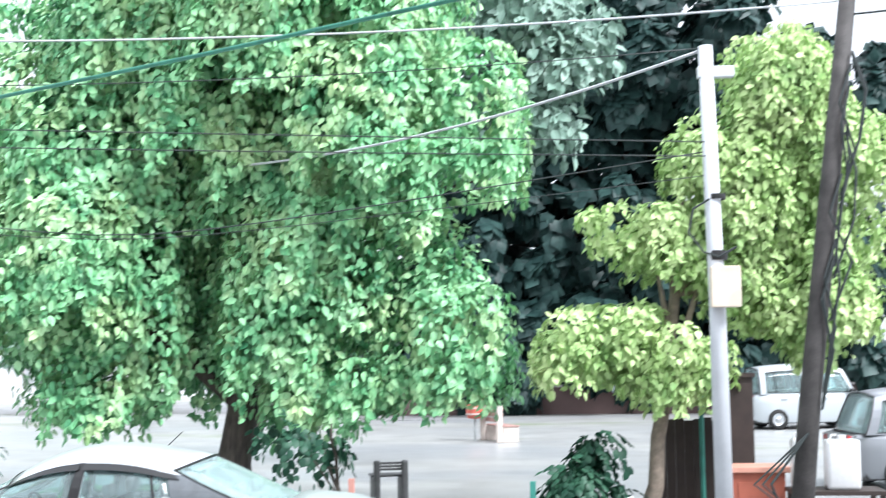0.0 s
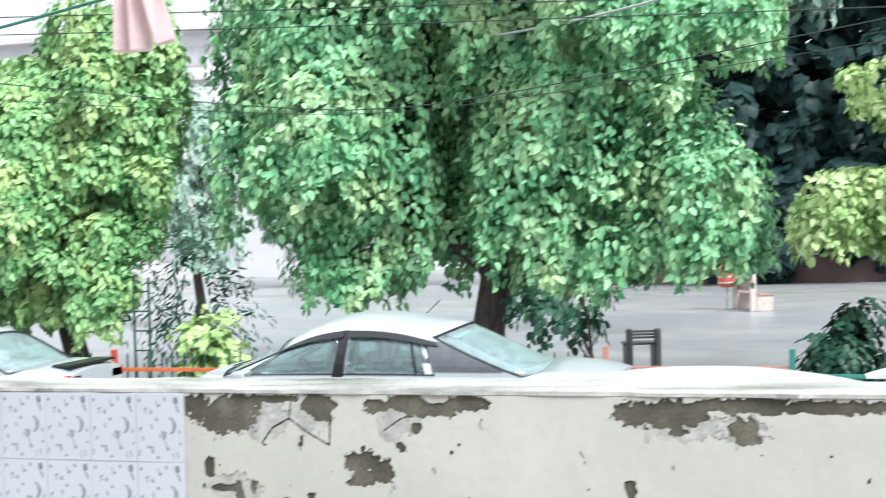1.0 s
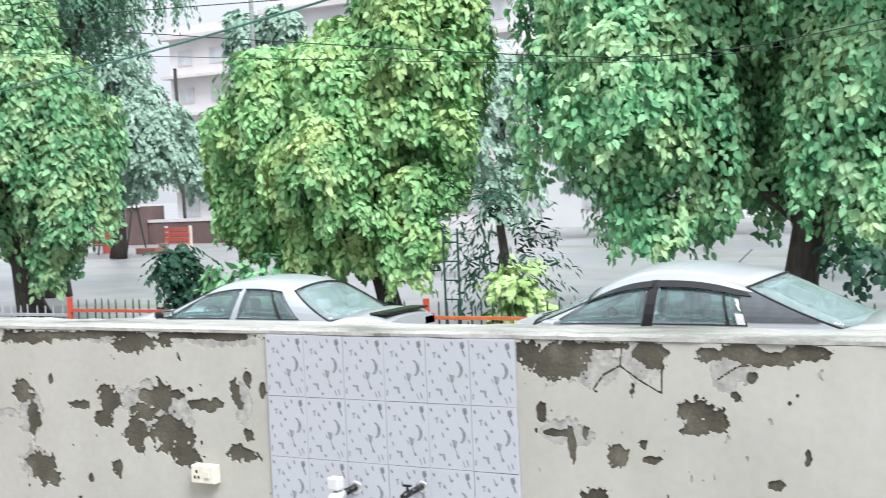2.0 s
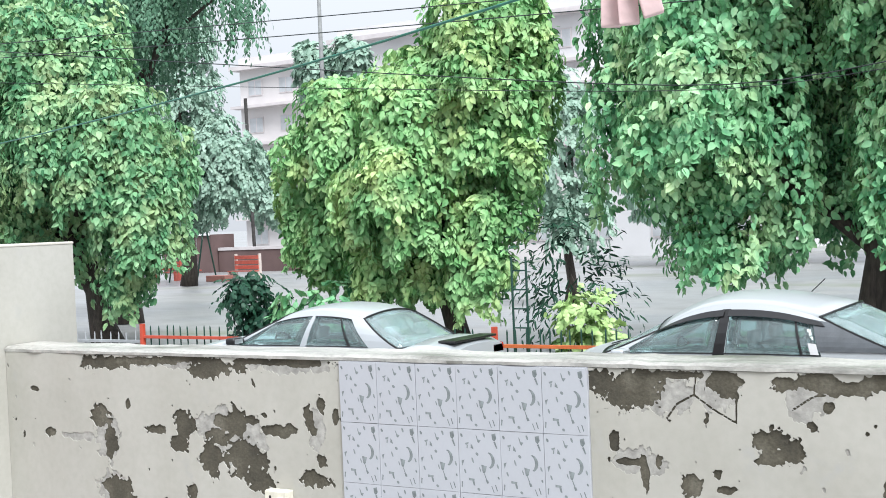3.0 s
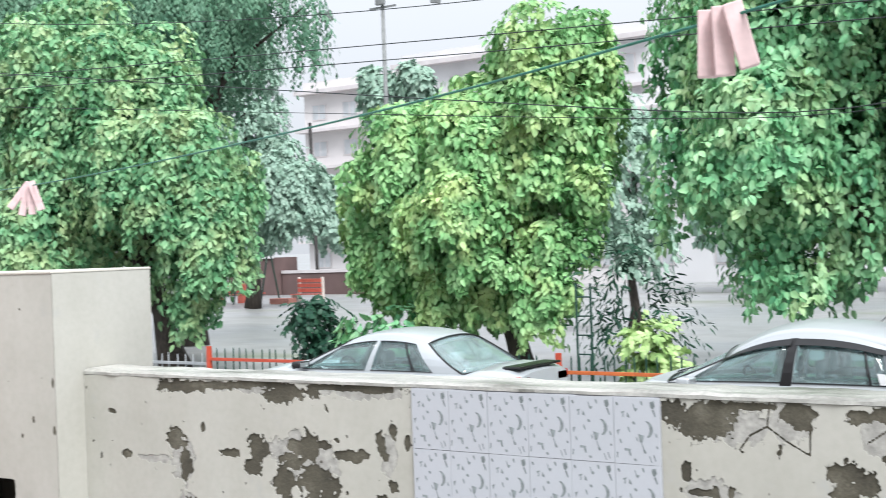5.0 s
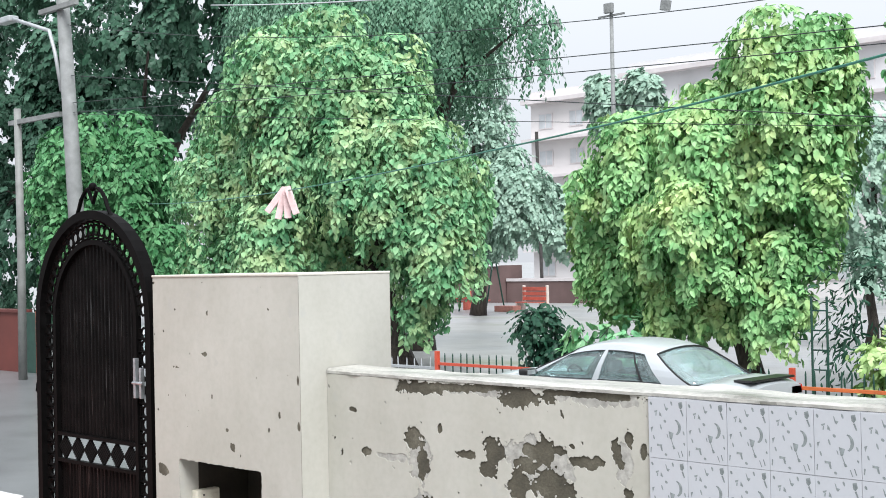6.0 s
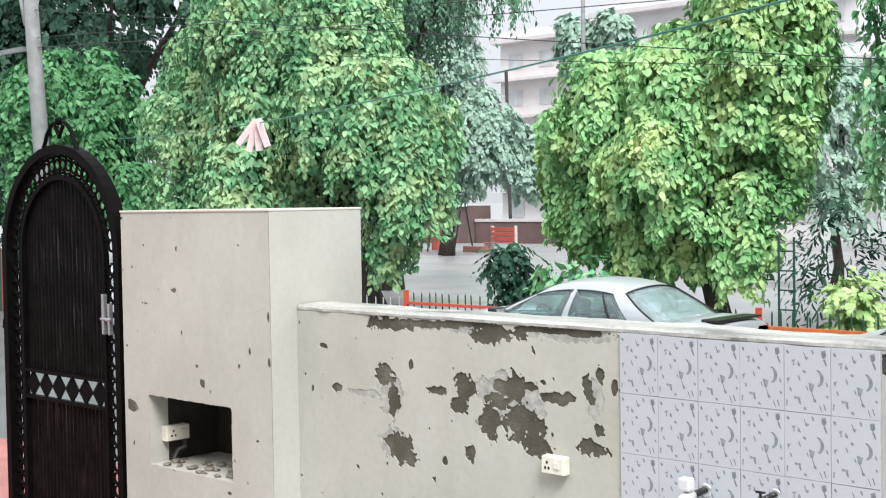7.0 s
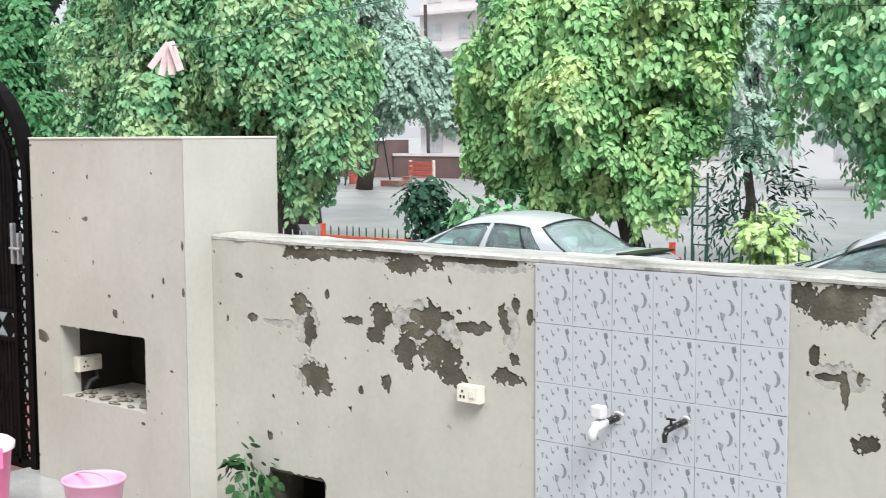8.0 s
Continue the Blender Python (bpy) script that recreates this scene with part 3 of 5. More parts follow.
# the cement cap, with a worn, uneven front edge
cap = bmesh.new()
rows = []
rng = random.Random(5)
for i in range(151):
    x = -2.205 + (9.0 + 2.205) * i / 150
    w = 0.012 * noise.noise((x * 3, 0, 0)) + 0.005 * rng.uniform(-1, 1)
    h = 0.012 * noise.noise((x * 2, 4, 0)) + 0.003 * rng.uniform(-1, 1)
    rows.append([cap.verts.new(p) for p in ((x, -0.012 + w, TOP + 0.002), (x, -0.016 + w, TOP + 0.016 + h * 0.5), (x, 0.004 + w, TOP + 0.026 + h), (x, 0.22, TOP + 0.03 + h), (x, 0.25, TOP + 0.015), (x, 0.25, TOP + 0.002))])
for a, b in zip(rows, rows[1:]):
    for k in range(5):
        f = cap.faces.new((a[k], b[k], b[k + 1], a[k + 1]))
        f.material_index = 1 if k == 0 and noise.noise((a[0].co.x * 6, 8, 0)) > -0.6 else 0
part("wall_cap", cap, CAP, wall, "wet stained cement cap with a flaking white edge").data.materials.append(WHITEWASH)

# the broad gate pillar with a meter niche
pillar = thing("gate_pillar", -2.93, 0.15, -0.35, "broad cream plastered gate pillar with an open meter niche", "pillar", kind="structure")


def pillar_part(name, x0, x1, y0, y1, z0, z1, mat=PLASTER, bevel=0.0):
    ob = part(name, slab(x0, x1, y0, y1, z0, z1, bevel=bevel), mat, pillar)
    ob.matrix_basis = pose(2.93, -0.15, 0.35)
    return ob


PX0, PX1, PY0, PY1, PZ = -3.67, -2.212, -0.2, 0.49, 2.085
NX0, NX1, NZ0, NZ1 = -3.41, -2.58, 0.535, 0.965
pillar_part("pillar_base", PX0, PX1, PY0 + 0.0025, PY1, -0.35, NZ0)
pillar_part("pillar_head", PX0, PX1, PY0 + 0.0025, PY1, NZ1, PZ)
# niche shade put into the colour: plaster turns dark behind the front reveal
NICHE_SHADE = simple("shade_dark_plaster", (0.03, 0.024, 0.017), 0.85, 0, 0.4, 5, 0.4)
pillar_part("pillar_side", PX0, NX0, PY0 + 0.0025, -0.06, NZ0, NZ1)
pillar_part("cavity_side", PX0, NX0, -0.06, 0.32, NZ0, NZ1, NICHE_SHADE)
pillar_part("pillar_side", NX1, PX1, PY0 + 0.0025, 0.32, NZ0, NZ1)
pillar_part("niche_back", PX0, PX1, 0.32, PY1, NZ0, NZ1, NICHE_SHADE)
pillar_part("pillar_top", PX0 - 0.006, PX1 + 0.004, PY0 - 0.006, PY1 + 0.004, PZ, PZ + 0.014, STONE, 0.005)


def niche(x, z):
    return min(x - NX0, NX1 - x, z - NZ0, NZ1 - z) * 6 + noise.noise((x * 25, z * 25, 2)) * 0.06


ob = skin("plaster_coat", PX0, PX1, -0.02, PZ, PY0, 0.0025, peeled([(x, z, w * 0.5, h * 0.55) for x, z, w, h in PILLAR_BARE], 13, niche), PLASTER, pillar)
ob.matrix_basis = pose(2.93, -0.15, 0.35)

ob = skin("undercoat", PX0, PX1, -0.02, PZ, PY0 + 0.0013, 0.001, niche, CEMENT, pillar)
ob.matrix_basis = pose(2.93, -0.15, 0.35)

RUBBLE = simple("broken_plaster", (0.2, 0.18, 0.14), 0.9, 0, 0.6, 14, 0.6)
rng = random.Random(3)
for i in range(38):
    b = bmesh.new()
    bmesh.ops.create_icosphere(b, subdivisions=1, radius=1)
    s = rng.uniform(0.01, 0.036)
    for v in b.verts:
        v.co = Vector((v.co.x * s * rng.uniform(0.7, 1.5), v.co.y * s * rng.uniform(0.7, 1.3), v.co.z * s * 0.4)) * rng.uniform(0.7, 1.25)
    lump = part("rubble", b, RUBBLE)
    lump.location = (rng.uniform(NX0 + 0.03, NX1 - 0.05), rng.uniform(-0.17, 0.07), NZ0 + s * 0.3)
    tagged(lump, "crumbled plaster lump lying in the niche", "rubble", "rubble in the niche")

CREAM_PLASTIC = simple("aged_cream_plastic", (0.72, 0.69, 0.58), 0.4, 0, 0.12, 20, 0.05)
DARK = simple("black_rubber", (0.015, 0.015, 0.015), 0.6, 0, 0.3, 20)


def socket_box(x, y, z, w, h, d, label, rz=0):
    """A surface switch box: back box, face plate, rocker and socket holes."""
    t = thing("switch_box", x, y, z, label, "switch box", "switch boxes", rz=rz)
    part("back_box", slab(0, w, -d, 0, 0, h, bevel=0.006), CREAM_PLASTIC, t)
    p = part("face_plate", slab(0.004, w - 0.004, -d - 0.008, -d - 0.0005, 0.004, h - 0.004, bevel=0.003), CREAM_PLASTIC, t)
    part("rocker", slab(w * 0.62, w * 0.85, -d - 0.016, -d - 0.0085, h * 0.35, h * 0.7, bevel=0.003), CREAM_PLASTIC, p)
    for a, c in ((0.28, 0.66), (0.2, 0.36), (0.36, 0.36)):
        hole = part("socket_hole", slab(w * a - 0.005, w * a + 0.005, -d - 0.0105, -d - 0.0085, h * c - 0.006, h * c + 0.006), DARK, p)
    return t


socket_box(-0.425, -0.008, 0.855, 0.13, 0.085, 0.045, "aged cream plastic switch box on the peeling wall")
socket_box(NX0, -0.11, 0.665, 0.17, 0.095, 0.05, "dusty cream switch box inside the meter niche", 90)
part("conduit", pipe([(NX0 + 0.03, 0.04, 0.667), (NX0 + 0.06, 0.02, 0.62), (NX0 + 0.04, -0.02, 0.6), (NX0 + 0.05, -0.06, 0.55)], 0.018), DARK)
tagged(bpy.data.objects["conduit"], "loose black cable loop below the switch box", "cable")

# ---------------------------------------------------------------- glazed tile panel
TW, TH = 0.2, 0.265
panel = tagged(part("tile_panel", slab(-0.004, 1.199, -0.012, -0.0005, -0.01, TOP), GROUT), "panel of white glazed wall tiles with grey motifs", "tile panel", kind="structure")


def tile_mesh():
    b = slab(0.0008, TW - 0.0008, -0.018, -0.0125, 0.0009, TH - 0.0009, bevel=0.0008)

    def blot(pts):
        b.faces.new([b.verts.new((u * TW, -0.0184, (1 - v) * TH)) for u, v in pts]).material_index = 1

    def ring(cx, cy, r, w):
        for k in range(8):
            a, c = 2 * math.pi * k / 8, 2 * math.pi * (k + 1) / 8
            blot([(cx + r * math.cos(a), cy + r * math.sin(a)), (cx + r * math.cos(c), cy + r * math.sin(c)), (cx + (r - w) * math.cos(c), cy + (r - w) * math.sin(c)), (cx + (r - w) * math.cos(a), cy + (r - w) * math.sin(a))])
    arc = [(0.70 + 0.155 * math.sin(a), 0.47 - 0.13 * math.cos(a)) for a in (0.1 + 2.7 * k / 8 for k in range(9))]
    inn = [(0.655 + 0.125 * math.sin(a), 0.47 - 0.125 * math.cos(a)) for a in (0.35 + 2.3 * k / 8 for k in range(9))]
    for k in range(8):
        blot([arc[k], arc[k + 1], inn[k + 1], inn[k]])
    blot([(0.53, 0.54), (0.66, 0.56), (0.63, 0.64), (0.60, 0.68), (0.56, 0.66)])
    blot([(0.59, 0.68), (0.61, 0.68), (0.66, 0.78), (0.64, 0.785)])
    blot([(0.62, 0.77), (0.68, 0.78), (0.70, 0.82), (0.65, 0.83)])
    blot([(0.22, 0.76), (0.36, 0.77), (0.35, 0.80), (0.22, 0.80)])
    blot([(0.30, 0.80), (0.35, 0.80), (0.37, 0.88), (0.33, 0.87)])
    blot([(0.42, 0.08), (0.45, 0.10), (0.49, 0.20), (0.46, 0.19)])
    blot([(0.46, 0.15), (0.54, 0.16), (0.49, 0.21)])
    blot([(0.16, 0.22), (0.25, 0.20), (0.24, 0.23), (0.18, 0.25)])
    blot([(0.20, 0.25), (0.23, 0.24), (0.22, 0.30), (0.19, 0.30)])
    blot([(0.30, 0.22), (0.34, 0.26), (0.36, 0.31), (0.29, 0.29)])
    blot([(0.80, 0.06), (0.89, 0.04), (0.91, 0.12), (0.86, 0.17), (0.81, 0.14)])
    blot([(0.84, 0.18), (0.88, 0.17), (0.93, 0.27), (0.90, 0.28)])
    blot([(0.06, 0.50), (0.13, 0.48), (0.10, 0.54), (0.08, 0.58)])
    blot([(0.05, 0.82), (0.08, 0.83), (0.06, 0.92), (0.04, 0.91)])
    blot([(0.75, 0.86), (0.77, 0.86), (0.82, 0.96), (0.80, 0.96)])
    blot([(0.84, 0.84), (0.86, 0.84), (0.90, 0.93), (0.88, 0.94)])
    for u, v, w, h in ((0.44, 0.38, 0.05, 0.035), (0.14, 0.66, 0.03, 0.05), (0.45, 0.93, 0.05, 0.03), (0.62, 0.08, 0.035, 0.05), (0.92, 0.55, 0.03, 0.05), (0.08, 0.1, 0.04, 0.04), (0.5, 0.62, 0.02, 0.05), (0.93, 0.73, 0.03, 0.03), (0.33, 0.48, 0.03, 0.06)):
        blot([(u + 0.7 * w * math.cos(a) + 0.3 * h * math.sin(a), v + 0.75 * h * math.sin(a)) for a in (math.pi * k / 4 for k in range(8))])
    me = bpy.data.meshes.new("tile")
    b.to_mesh(me)
    b.free()
    me.materials.append(WHITE_TILE), me.materials.append(MOTIF)
    return me


TILE = tile_mesh()
rng = random.Random(9)
for i in range(6):
    for j in range(5):
        piece("tile", TILE, panel, pose(i * (TW + 0.0005) - 0.003, rng.uniform(-0.0008, 0.0008), TOP - (j + 1) * TH - 0.002, 0, rng.uniform(-0.25, 0.25), 0))
LOW = mesh_from("cut_tile", [(0.002, -0.017, 0), (TW - 0.002, -0.017, 0), (TW - 0.002, -0.017, 0.19), (0.002, -0.017, 0.19)], [(0, 1, 2, 3)], WHITE_TILE)
for i in range(6):
    piece("tile", LOW, panel, pose(i * (TW + 0.0005) - 0.003, 0, 0.005))

STEEL = simple("dull_black_pipe", (0.03, 0.03, 0.03), 0.35, 0.5, 0.3, 20)
PVC = simple("white_pvc", (0.6, 0.6, 0.6), 0.3, 0, 0.05, 20, 0.02)
BRASS_DARK = simple("black_tap_plastic", (0.01, 0.01, 0.01), 0.3, 0, 0.3, 20)


def tap(x, z, white, size):
    t = thing("water_tap", x, -0.018, z, "white plastic tap on a dark pipe stub" if white else "black plastic tap on a dark pipe stub", "tap", "taps on the tiles")
    t.scale = (size, size, size)
    part("flange", lathe(bmesh.new(), [(0.0, -0.004), (0.038, -0.004), (0.036, 0.004), (0.02, 0.008), (0.0, 0.008)], 20), simple("chrome_flange", (0.6, 0.6, 0.6), 0.25, 0.9, 0.1, 30), t, smooth=True).matrix_basis = pose(0, 0, 0, 90)
    part("pipe_stub", pipe([(0, -0.004, 0), (-0.005, -0.06, -0.005), (-0.01, -0.11, -0.01)], 0.018, 12), STEEL, t, smooth=True)
    m = PVC if white else BRASS_DARK
    r = 0.026 if white else 0.019
    body = part("tap_body", pipe([(-0.01, -0.1, -0.01), (-0.012, -0.15, -0.012), (-0.014, -0.19, -0.02)], [r, r * 1.15, r], 12), m, t, smooth=True)
    part("spout", pipe([(-0.014, -0.18, -0.018), (-0.015, -0.205, -0.045), (-0.015, -0.205, -0.085)], [r * 0.9, r * 0.9, r * 0.75], 12), m, body, smooth=True)
    if white:
        part("handle", slab(-0.045, 0.018, -0.18, -0.12, 0.022, 0.085, bevel=0.01), m, body)
    else:
        part("handle", pipe([(-0.012, -0.14, 0), (-0.012, -0.14, 0.035)], 0.008), m, body)
        part("handle", slab(-0.04, 0.016, -0.15, -0.13, 0.03, 0.042, bevel=0.004), m, body)


tap(0.43, 0.89, True, 0.86)
tap(0.755, 0.918, False, 0.72)

# ---------------------------------------------------------------- iron gate
WET_IRON = wet_iron_mat()
GX0, GX1, GY, GSP, GR = -5.30, -3.80, -0.1, 1.80, 0.75
GC = (GX0 + GX1) / 2


def arch(r, z0, steps=24):
    """The outline of a leaf with a round head: up one stile, over, and down the other."""
    pts = [(GC - r, z0)]
    pts += [(GC - r * math.cos(a), GSP + r * math.sin(a)) for a in (math.pi * k / steps for k in range(steps + 1))]
    return pts + [(GC + r, z0)]


def flat_bar(pts, w, d):
    """A flat iron bar of width w and depth d that follows points in the gate's plane."""
    b = bmesh.new()
    rings = []
    for i, (x, z) in enumerate(pts):
        a, c = pts[max(i - 1, 0)], pts[min(i + 1, len(pts) - 1)]
        t = Vector((c[0] - a[0], c[1] - a[1])).normalized()
        nx, nz = -t.y * w / 2, t.x * w / 2
        rings.append([b.verts.new(p) for p in ((x - nx, -d / 2, z - nz), (x + nx, -d / 2, z + nz), (x + nx, d / 2, z + nz), (x - nx, d / 2, z - nz))])
    for p, q in zip(rings, rings[1:]):
        for k in range(4):
            b.faces.new((p[k], p[(k + 1) % 4], q[(k + 1) % 4], q[k]))
    b.faces.new(rings[0][::-1]), b.faces.new(rings[-1])
    return b


gate = thing("iron_gate", GC, GY, -0.1, "black wrought-iron gate leaf with an arched head, shut", "gate")
HOLD = pose(-GC, 0, 0.1)


def gate_part(name, b, mat=IRON, parent=None, label=""):
    ob = part(name, b, mat, parent or gate, label)
    if parent is None:
        ob.matrix_basis = HOLD
    return ob


gate_part("outer_frame", flat_bar(arch(GR - 0.03, -0.04), 0.06, 0.09))
gate_part("inner_frame", flat_bar(arch(GR - 0.22, 0.0), 0.035, 0.04))
gate_part("bottom_rail", slab(GX0 + 0.06, GX1 - 0.06, -0.02, 0.02, -0.03, 0.03))
# corrugated sheet behind the inner frame, in two fields
ri = GR - 0.235
BAND0, BAND1 = 0.80, 0.985
for lo, hi in ((0.03, BAND0), (BAND1, None)):
    b = bmesh.new()
    m = 66
    cols = []
    for i in range(m + 1):
        x = GC - ri + 2 * ri * i / m
        top = hi if hi else GSP + math.sqrt(max(ri * ri - (x - GC) ** 2, 0.0))
        y = 0.012 + (0.004 if i % 3 == 0 else -0.002)
        cols.append((b.verts.new((x, y, lo)), b.verts.new((x, y, top))))
    for p, q in zip(cols, cols[1:]):
        b.faces.new((p[0], q[0], q[1], p[1]))
    gate_part("ribbed_sheet", b, WET_IRON)
for z in (BAND0, BAND1):
    gate_part("band_rail", slab(GC - ri, GC + ri, -0.018, 0.018, z - 0.012, z + 0.012))
DW = 2 * ri / 6
for i in range(6):
    x = GC - ri + DW * (i + 0.5)
    zc, hz, hx = (BAND0 + BAND1) / 2, (BAND1 - BAND0) / 2, DW / 2
    b = bmesh.new()
    for k in range(-3, 4):
        s = k / 3.6
        for q in (1, -1):
            mx, mz = x + q * s * hx / 2, zc + s * hz / 2
            tube(b, [(mx - q * hx / 2 * 1.0, 0, mz + hz / 2), (mx + q * hx / 2 * 1.0, 0, mz - hz / 2)], 0.0085, 5)
    gate_part("diamond_lattice", b)
# small scrolls fill the border between the two frames
SCROLL = bpy.data.meshes.new("scroll")
b = bmesh.new()
ringp = [(0.036 * math.cos(a), 0, 0.036 * math.sin(a)) for a in (2 * math.pi * k / 10 for k in range(11))]
tube(b, ringp, 0.009, 5, cap=False)
tube(b, [(-0.07, 0, -0.036), (0.07, 0, -0.036)], 0.008, 5)
tube(b, [(-0.06, 0, -0.03), (-0.052, 0, 0.03)], 0.009, 5)
tube(b, [(0.06, 0, -0.03), (0.052, 0, 0.03)], 0.009, 5)
b.to_mesh(SCROLL), b.free()
SCROLL.materials.append(IRON)
rm = GR - 0.135
z = 0.02
while z < GSP - 0.03:
    for s in (-1, 1):
        piece("scroll", SCROLL, gate, HOLD @ pose(GC + s * rm, 0, z))
    z += 0.085
for k in range(1, 27):
    a = math.pi * k / 27
    piece("scroll", SCROLL, gate, HOLD @ pose(GC - rm * math.cos(a), 0, GSP + rm * math.sin(a), 0, math.degrees(a), 0))
for s in (-1, 1):
    pts = [(GC + s * (0.05 + 0.2 * t + 0.03 * math.sin(6 * t)), 0, GSP + GR + 0.13 - 0.17 * t * t + 0.02 * math.cos(9 * t)) for t in (k / 12 for k in range(13))]
    gate_part("crest_scroll", pipe(pts, 0.014, 6))
gate_part("crest_bar", pipe([(GC - 0.05, 0, GSP + GR + 0.13), (GC, 0, GSP + GR + 0.05), (GC + 0.05, 0, GSP + GR + 0.13)], 0.014, 6))
b = bmesh.new()
bmesh.ops.create_uvsphere(b, u_segments=10, v_segments=8, radius=0.03)
bmesh.ops.translate(b, verts=b.verts, vec=(GC, 0, GSP + GR + 0.16))
gate_part("finial", b)
ZINC = simple("worn_zinc", (0.5, 0.52, 0.54), 0.4, 0.8, 0.25, 20)
latch = gate_part("latch_bar", slab(GC + 0.565, GC + 0.59, -0.06, -0.03, 1.3, 1.56, bevel=0.004), ZINC, None, "worn grey metal latch bar")
latch = gate_part("latch_bar", slab(GC + 0.635, GC + 0.655, -0.06, -0.03, 1.3, 1.5, bevel=0.004), ZINC, None, "worn grey metal latch bar")
gate_part("bolt", pipe([(GC + 0.56, -0.06, 1.4), (GC + 0.68, -0.06, 1.4)], 0.01, 8), ZINC)
gate_part("hinge_ring", pipe([(GX0 - 0.01, 0, 1.3), (GX0 - 0.07, 0, 1.32), (GX0 - 0.08, 0, 1.27), (GX0 - 0.03, 0, 1.25)], 0.014, 6))

# ---------------------------------------------------------------- buckets, plant
PINK = simple("pink_plastic", (0.86, 0.2, 0.42), 0.3, 0, 0.08, 8, 0.03)
PALE_PINK = simple("pale_pink_plastic", (0.88, 0.42, 0.6), 0.3, 0, 0.08, 8, 0.03)
LIDW = simple("white_plastic_lid", (0.82, 0.82, 0.84), 0.35, 0, 0.06, 8, 0.03)


def pail(x, y, r, h, mat, label, lid=False):
    t = thing("bucket", x, y, -0.006, label, "bucket", "buckets in the yard")
    part("body", lathe(bmesh.new(), [(0.0, 0.0), (r * 0.78, 0.0), (r * 0.8, 0.01), (r * 0.97, h * 0.93), (r * 1.04, h * 0.94), (r * 1.04, h), (r, h), (r * 0.96, h * 0.93), (r * 0.78, 0.02), (0.0, 0.02)], 32), mat, t, smooth=True)
    pts = [(r * 1.02 * math.cos(a), -0.02 + r * 0.25 * math.sin(a), h * 0.96 + 0.03 * math.sin(a)) for a in (math.pi * k / 12 for k in range(13))]
    part("handle", pipe(pts, 0.007, 6), mat, t, smooth=True)
    if lid:
        part("lid", lathe(bmesh.new(), [(r * 1.06, h * 0.95), (r * 1.08, h + 0.012), (r * 0.95, h + 0.03), (r * 0.5, h + 0.04), (0.0, h + 0.042)], 32), LIDW, t, "white snap-on lid", smooth=True)
        part("lid_clip", slab(r * 1.02, r * 1.14, -0.03, 0.03, h * 0.75, h + 0.01, bevel=0.006), mat, t)
        part("sticker", slab(-0.05, 0.03, -r * 0.97, -r * 0.955, h * 0.45, h * 0.65), LIDW, t, "small white paper sticker")


pail(-2.5, -0.62, 0.165, 0.27, PALE_PINK, "open pale pink plastic bucket on the yard floor")
pail(-3.1, -0.95, 0.185, 0.42, PINK, "bright pink plastic drum with a white lid", True)

plant = thing("potted_weed", -1.79, -0.12, -0.006, "small green weed growing beside the drain hole", "plant")
rng = random.Random(21)
for i in range(6):
    e = (rng.uniform(-0.1, 0.12), rng.uniform(-0.08, 0.04), rng.uniform(0.22, 0.46))
    part("stem", pipe([(0, 0, 0), (e[0] * 0.4, e[1] * 0.4, e[2] * 0.6), e], [0.007, 0.005, 0.003], 6), LEAF_B, plant)
LARGE_LEAF = foliage("weed_leaves", (0.015, 0.05, 0.018), (0.035, 0.1, 0.035), (0.12, 0.22, 0.09))
crown = new("leaves", leaf_mesh("leaves", [(0.0, -0.02, 0.26, 0.1, 0.12), (-0.04, 0, 0.4, 0.05, 0.05)], 34, 3, 0.065, LARGE_LEAF, 5, 0.08, 0.3, slim=0.75))
crown.parent = plant

# ---------------------------------------------------------------- clothes line and pegs
ROPE = simple("green_nylon_rope", (0.03, 0.2, 0.14), 0.5, 0, 0.3, 50)


def on_rope(x):
    """The line runs from the gate's head across the yard, almost level."""
    return Vector((x, -3.5 - 0.456 * (x - 3.6), 2.40 + 0.012 * (x - 1.8) ** 2 * (1.3 if x > 1.8 else 0.42)))


rope = part("clothes_line", pipe([on_rope(-3.85 + 9.85 * k / 40) for k in range(41)], 0.0021, 8), ROPE, None, "", True)
tagged(rope, "green nylon clothes line strung across the yard", "clothes line")
PEGWOOD = simple("faded_pink_wood", (0.76, 0.56, 0.56), 0.6, 0, 0.15, 40, 0.1)
PEGEDGE = simple("rusty_spring", (0.2, 0.08, 0.06), 0.6, 0.5, 0.3, 40)


def peg(x, lean, turn, length):
    p = on_rope(x)
    t = thing("clothes_peg", p.x, p.y, p.z, "faded pink wooden clothes peg clipped on the line", "clothes peg", "pegs on the clothes line")
    t.matrix_basis = pose(p.x, p.y, p.z, 0, lean, turn)
    for s in (-1, 1):
        b = slab(-0.012, 0.012, s * 0.005 - 0.004, s * 0.005 + 0.004, -length, 0.015, bevel=0.002)
        part("jaw", b, PEGWOOD, t)
    part("spring", pipe([(-0.012, 0, -length * 0.42), (0.012, 0, -length * 0.42)], 0.006, 8), PEGEDGE, t)


for x, lean, ln in ((2.815, -14, 0.066), (2.794, -2, 0.07), (2.771, 2, 0.068)):
    peg(x, lean, 24, ln)
for x, lean, ln in ((-0.455, -18, 0.095), (-0.48, -2, 0.105), (-0.51, 14, 0.11), (-0.535, 38, 0.1)):
    peg(x, lean, 40, ln)

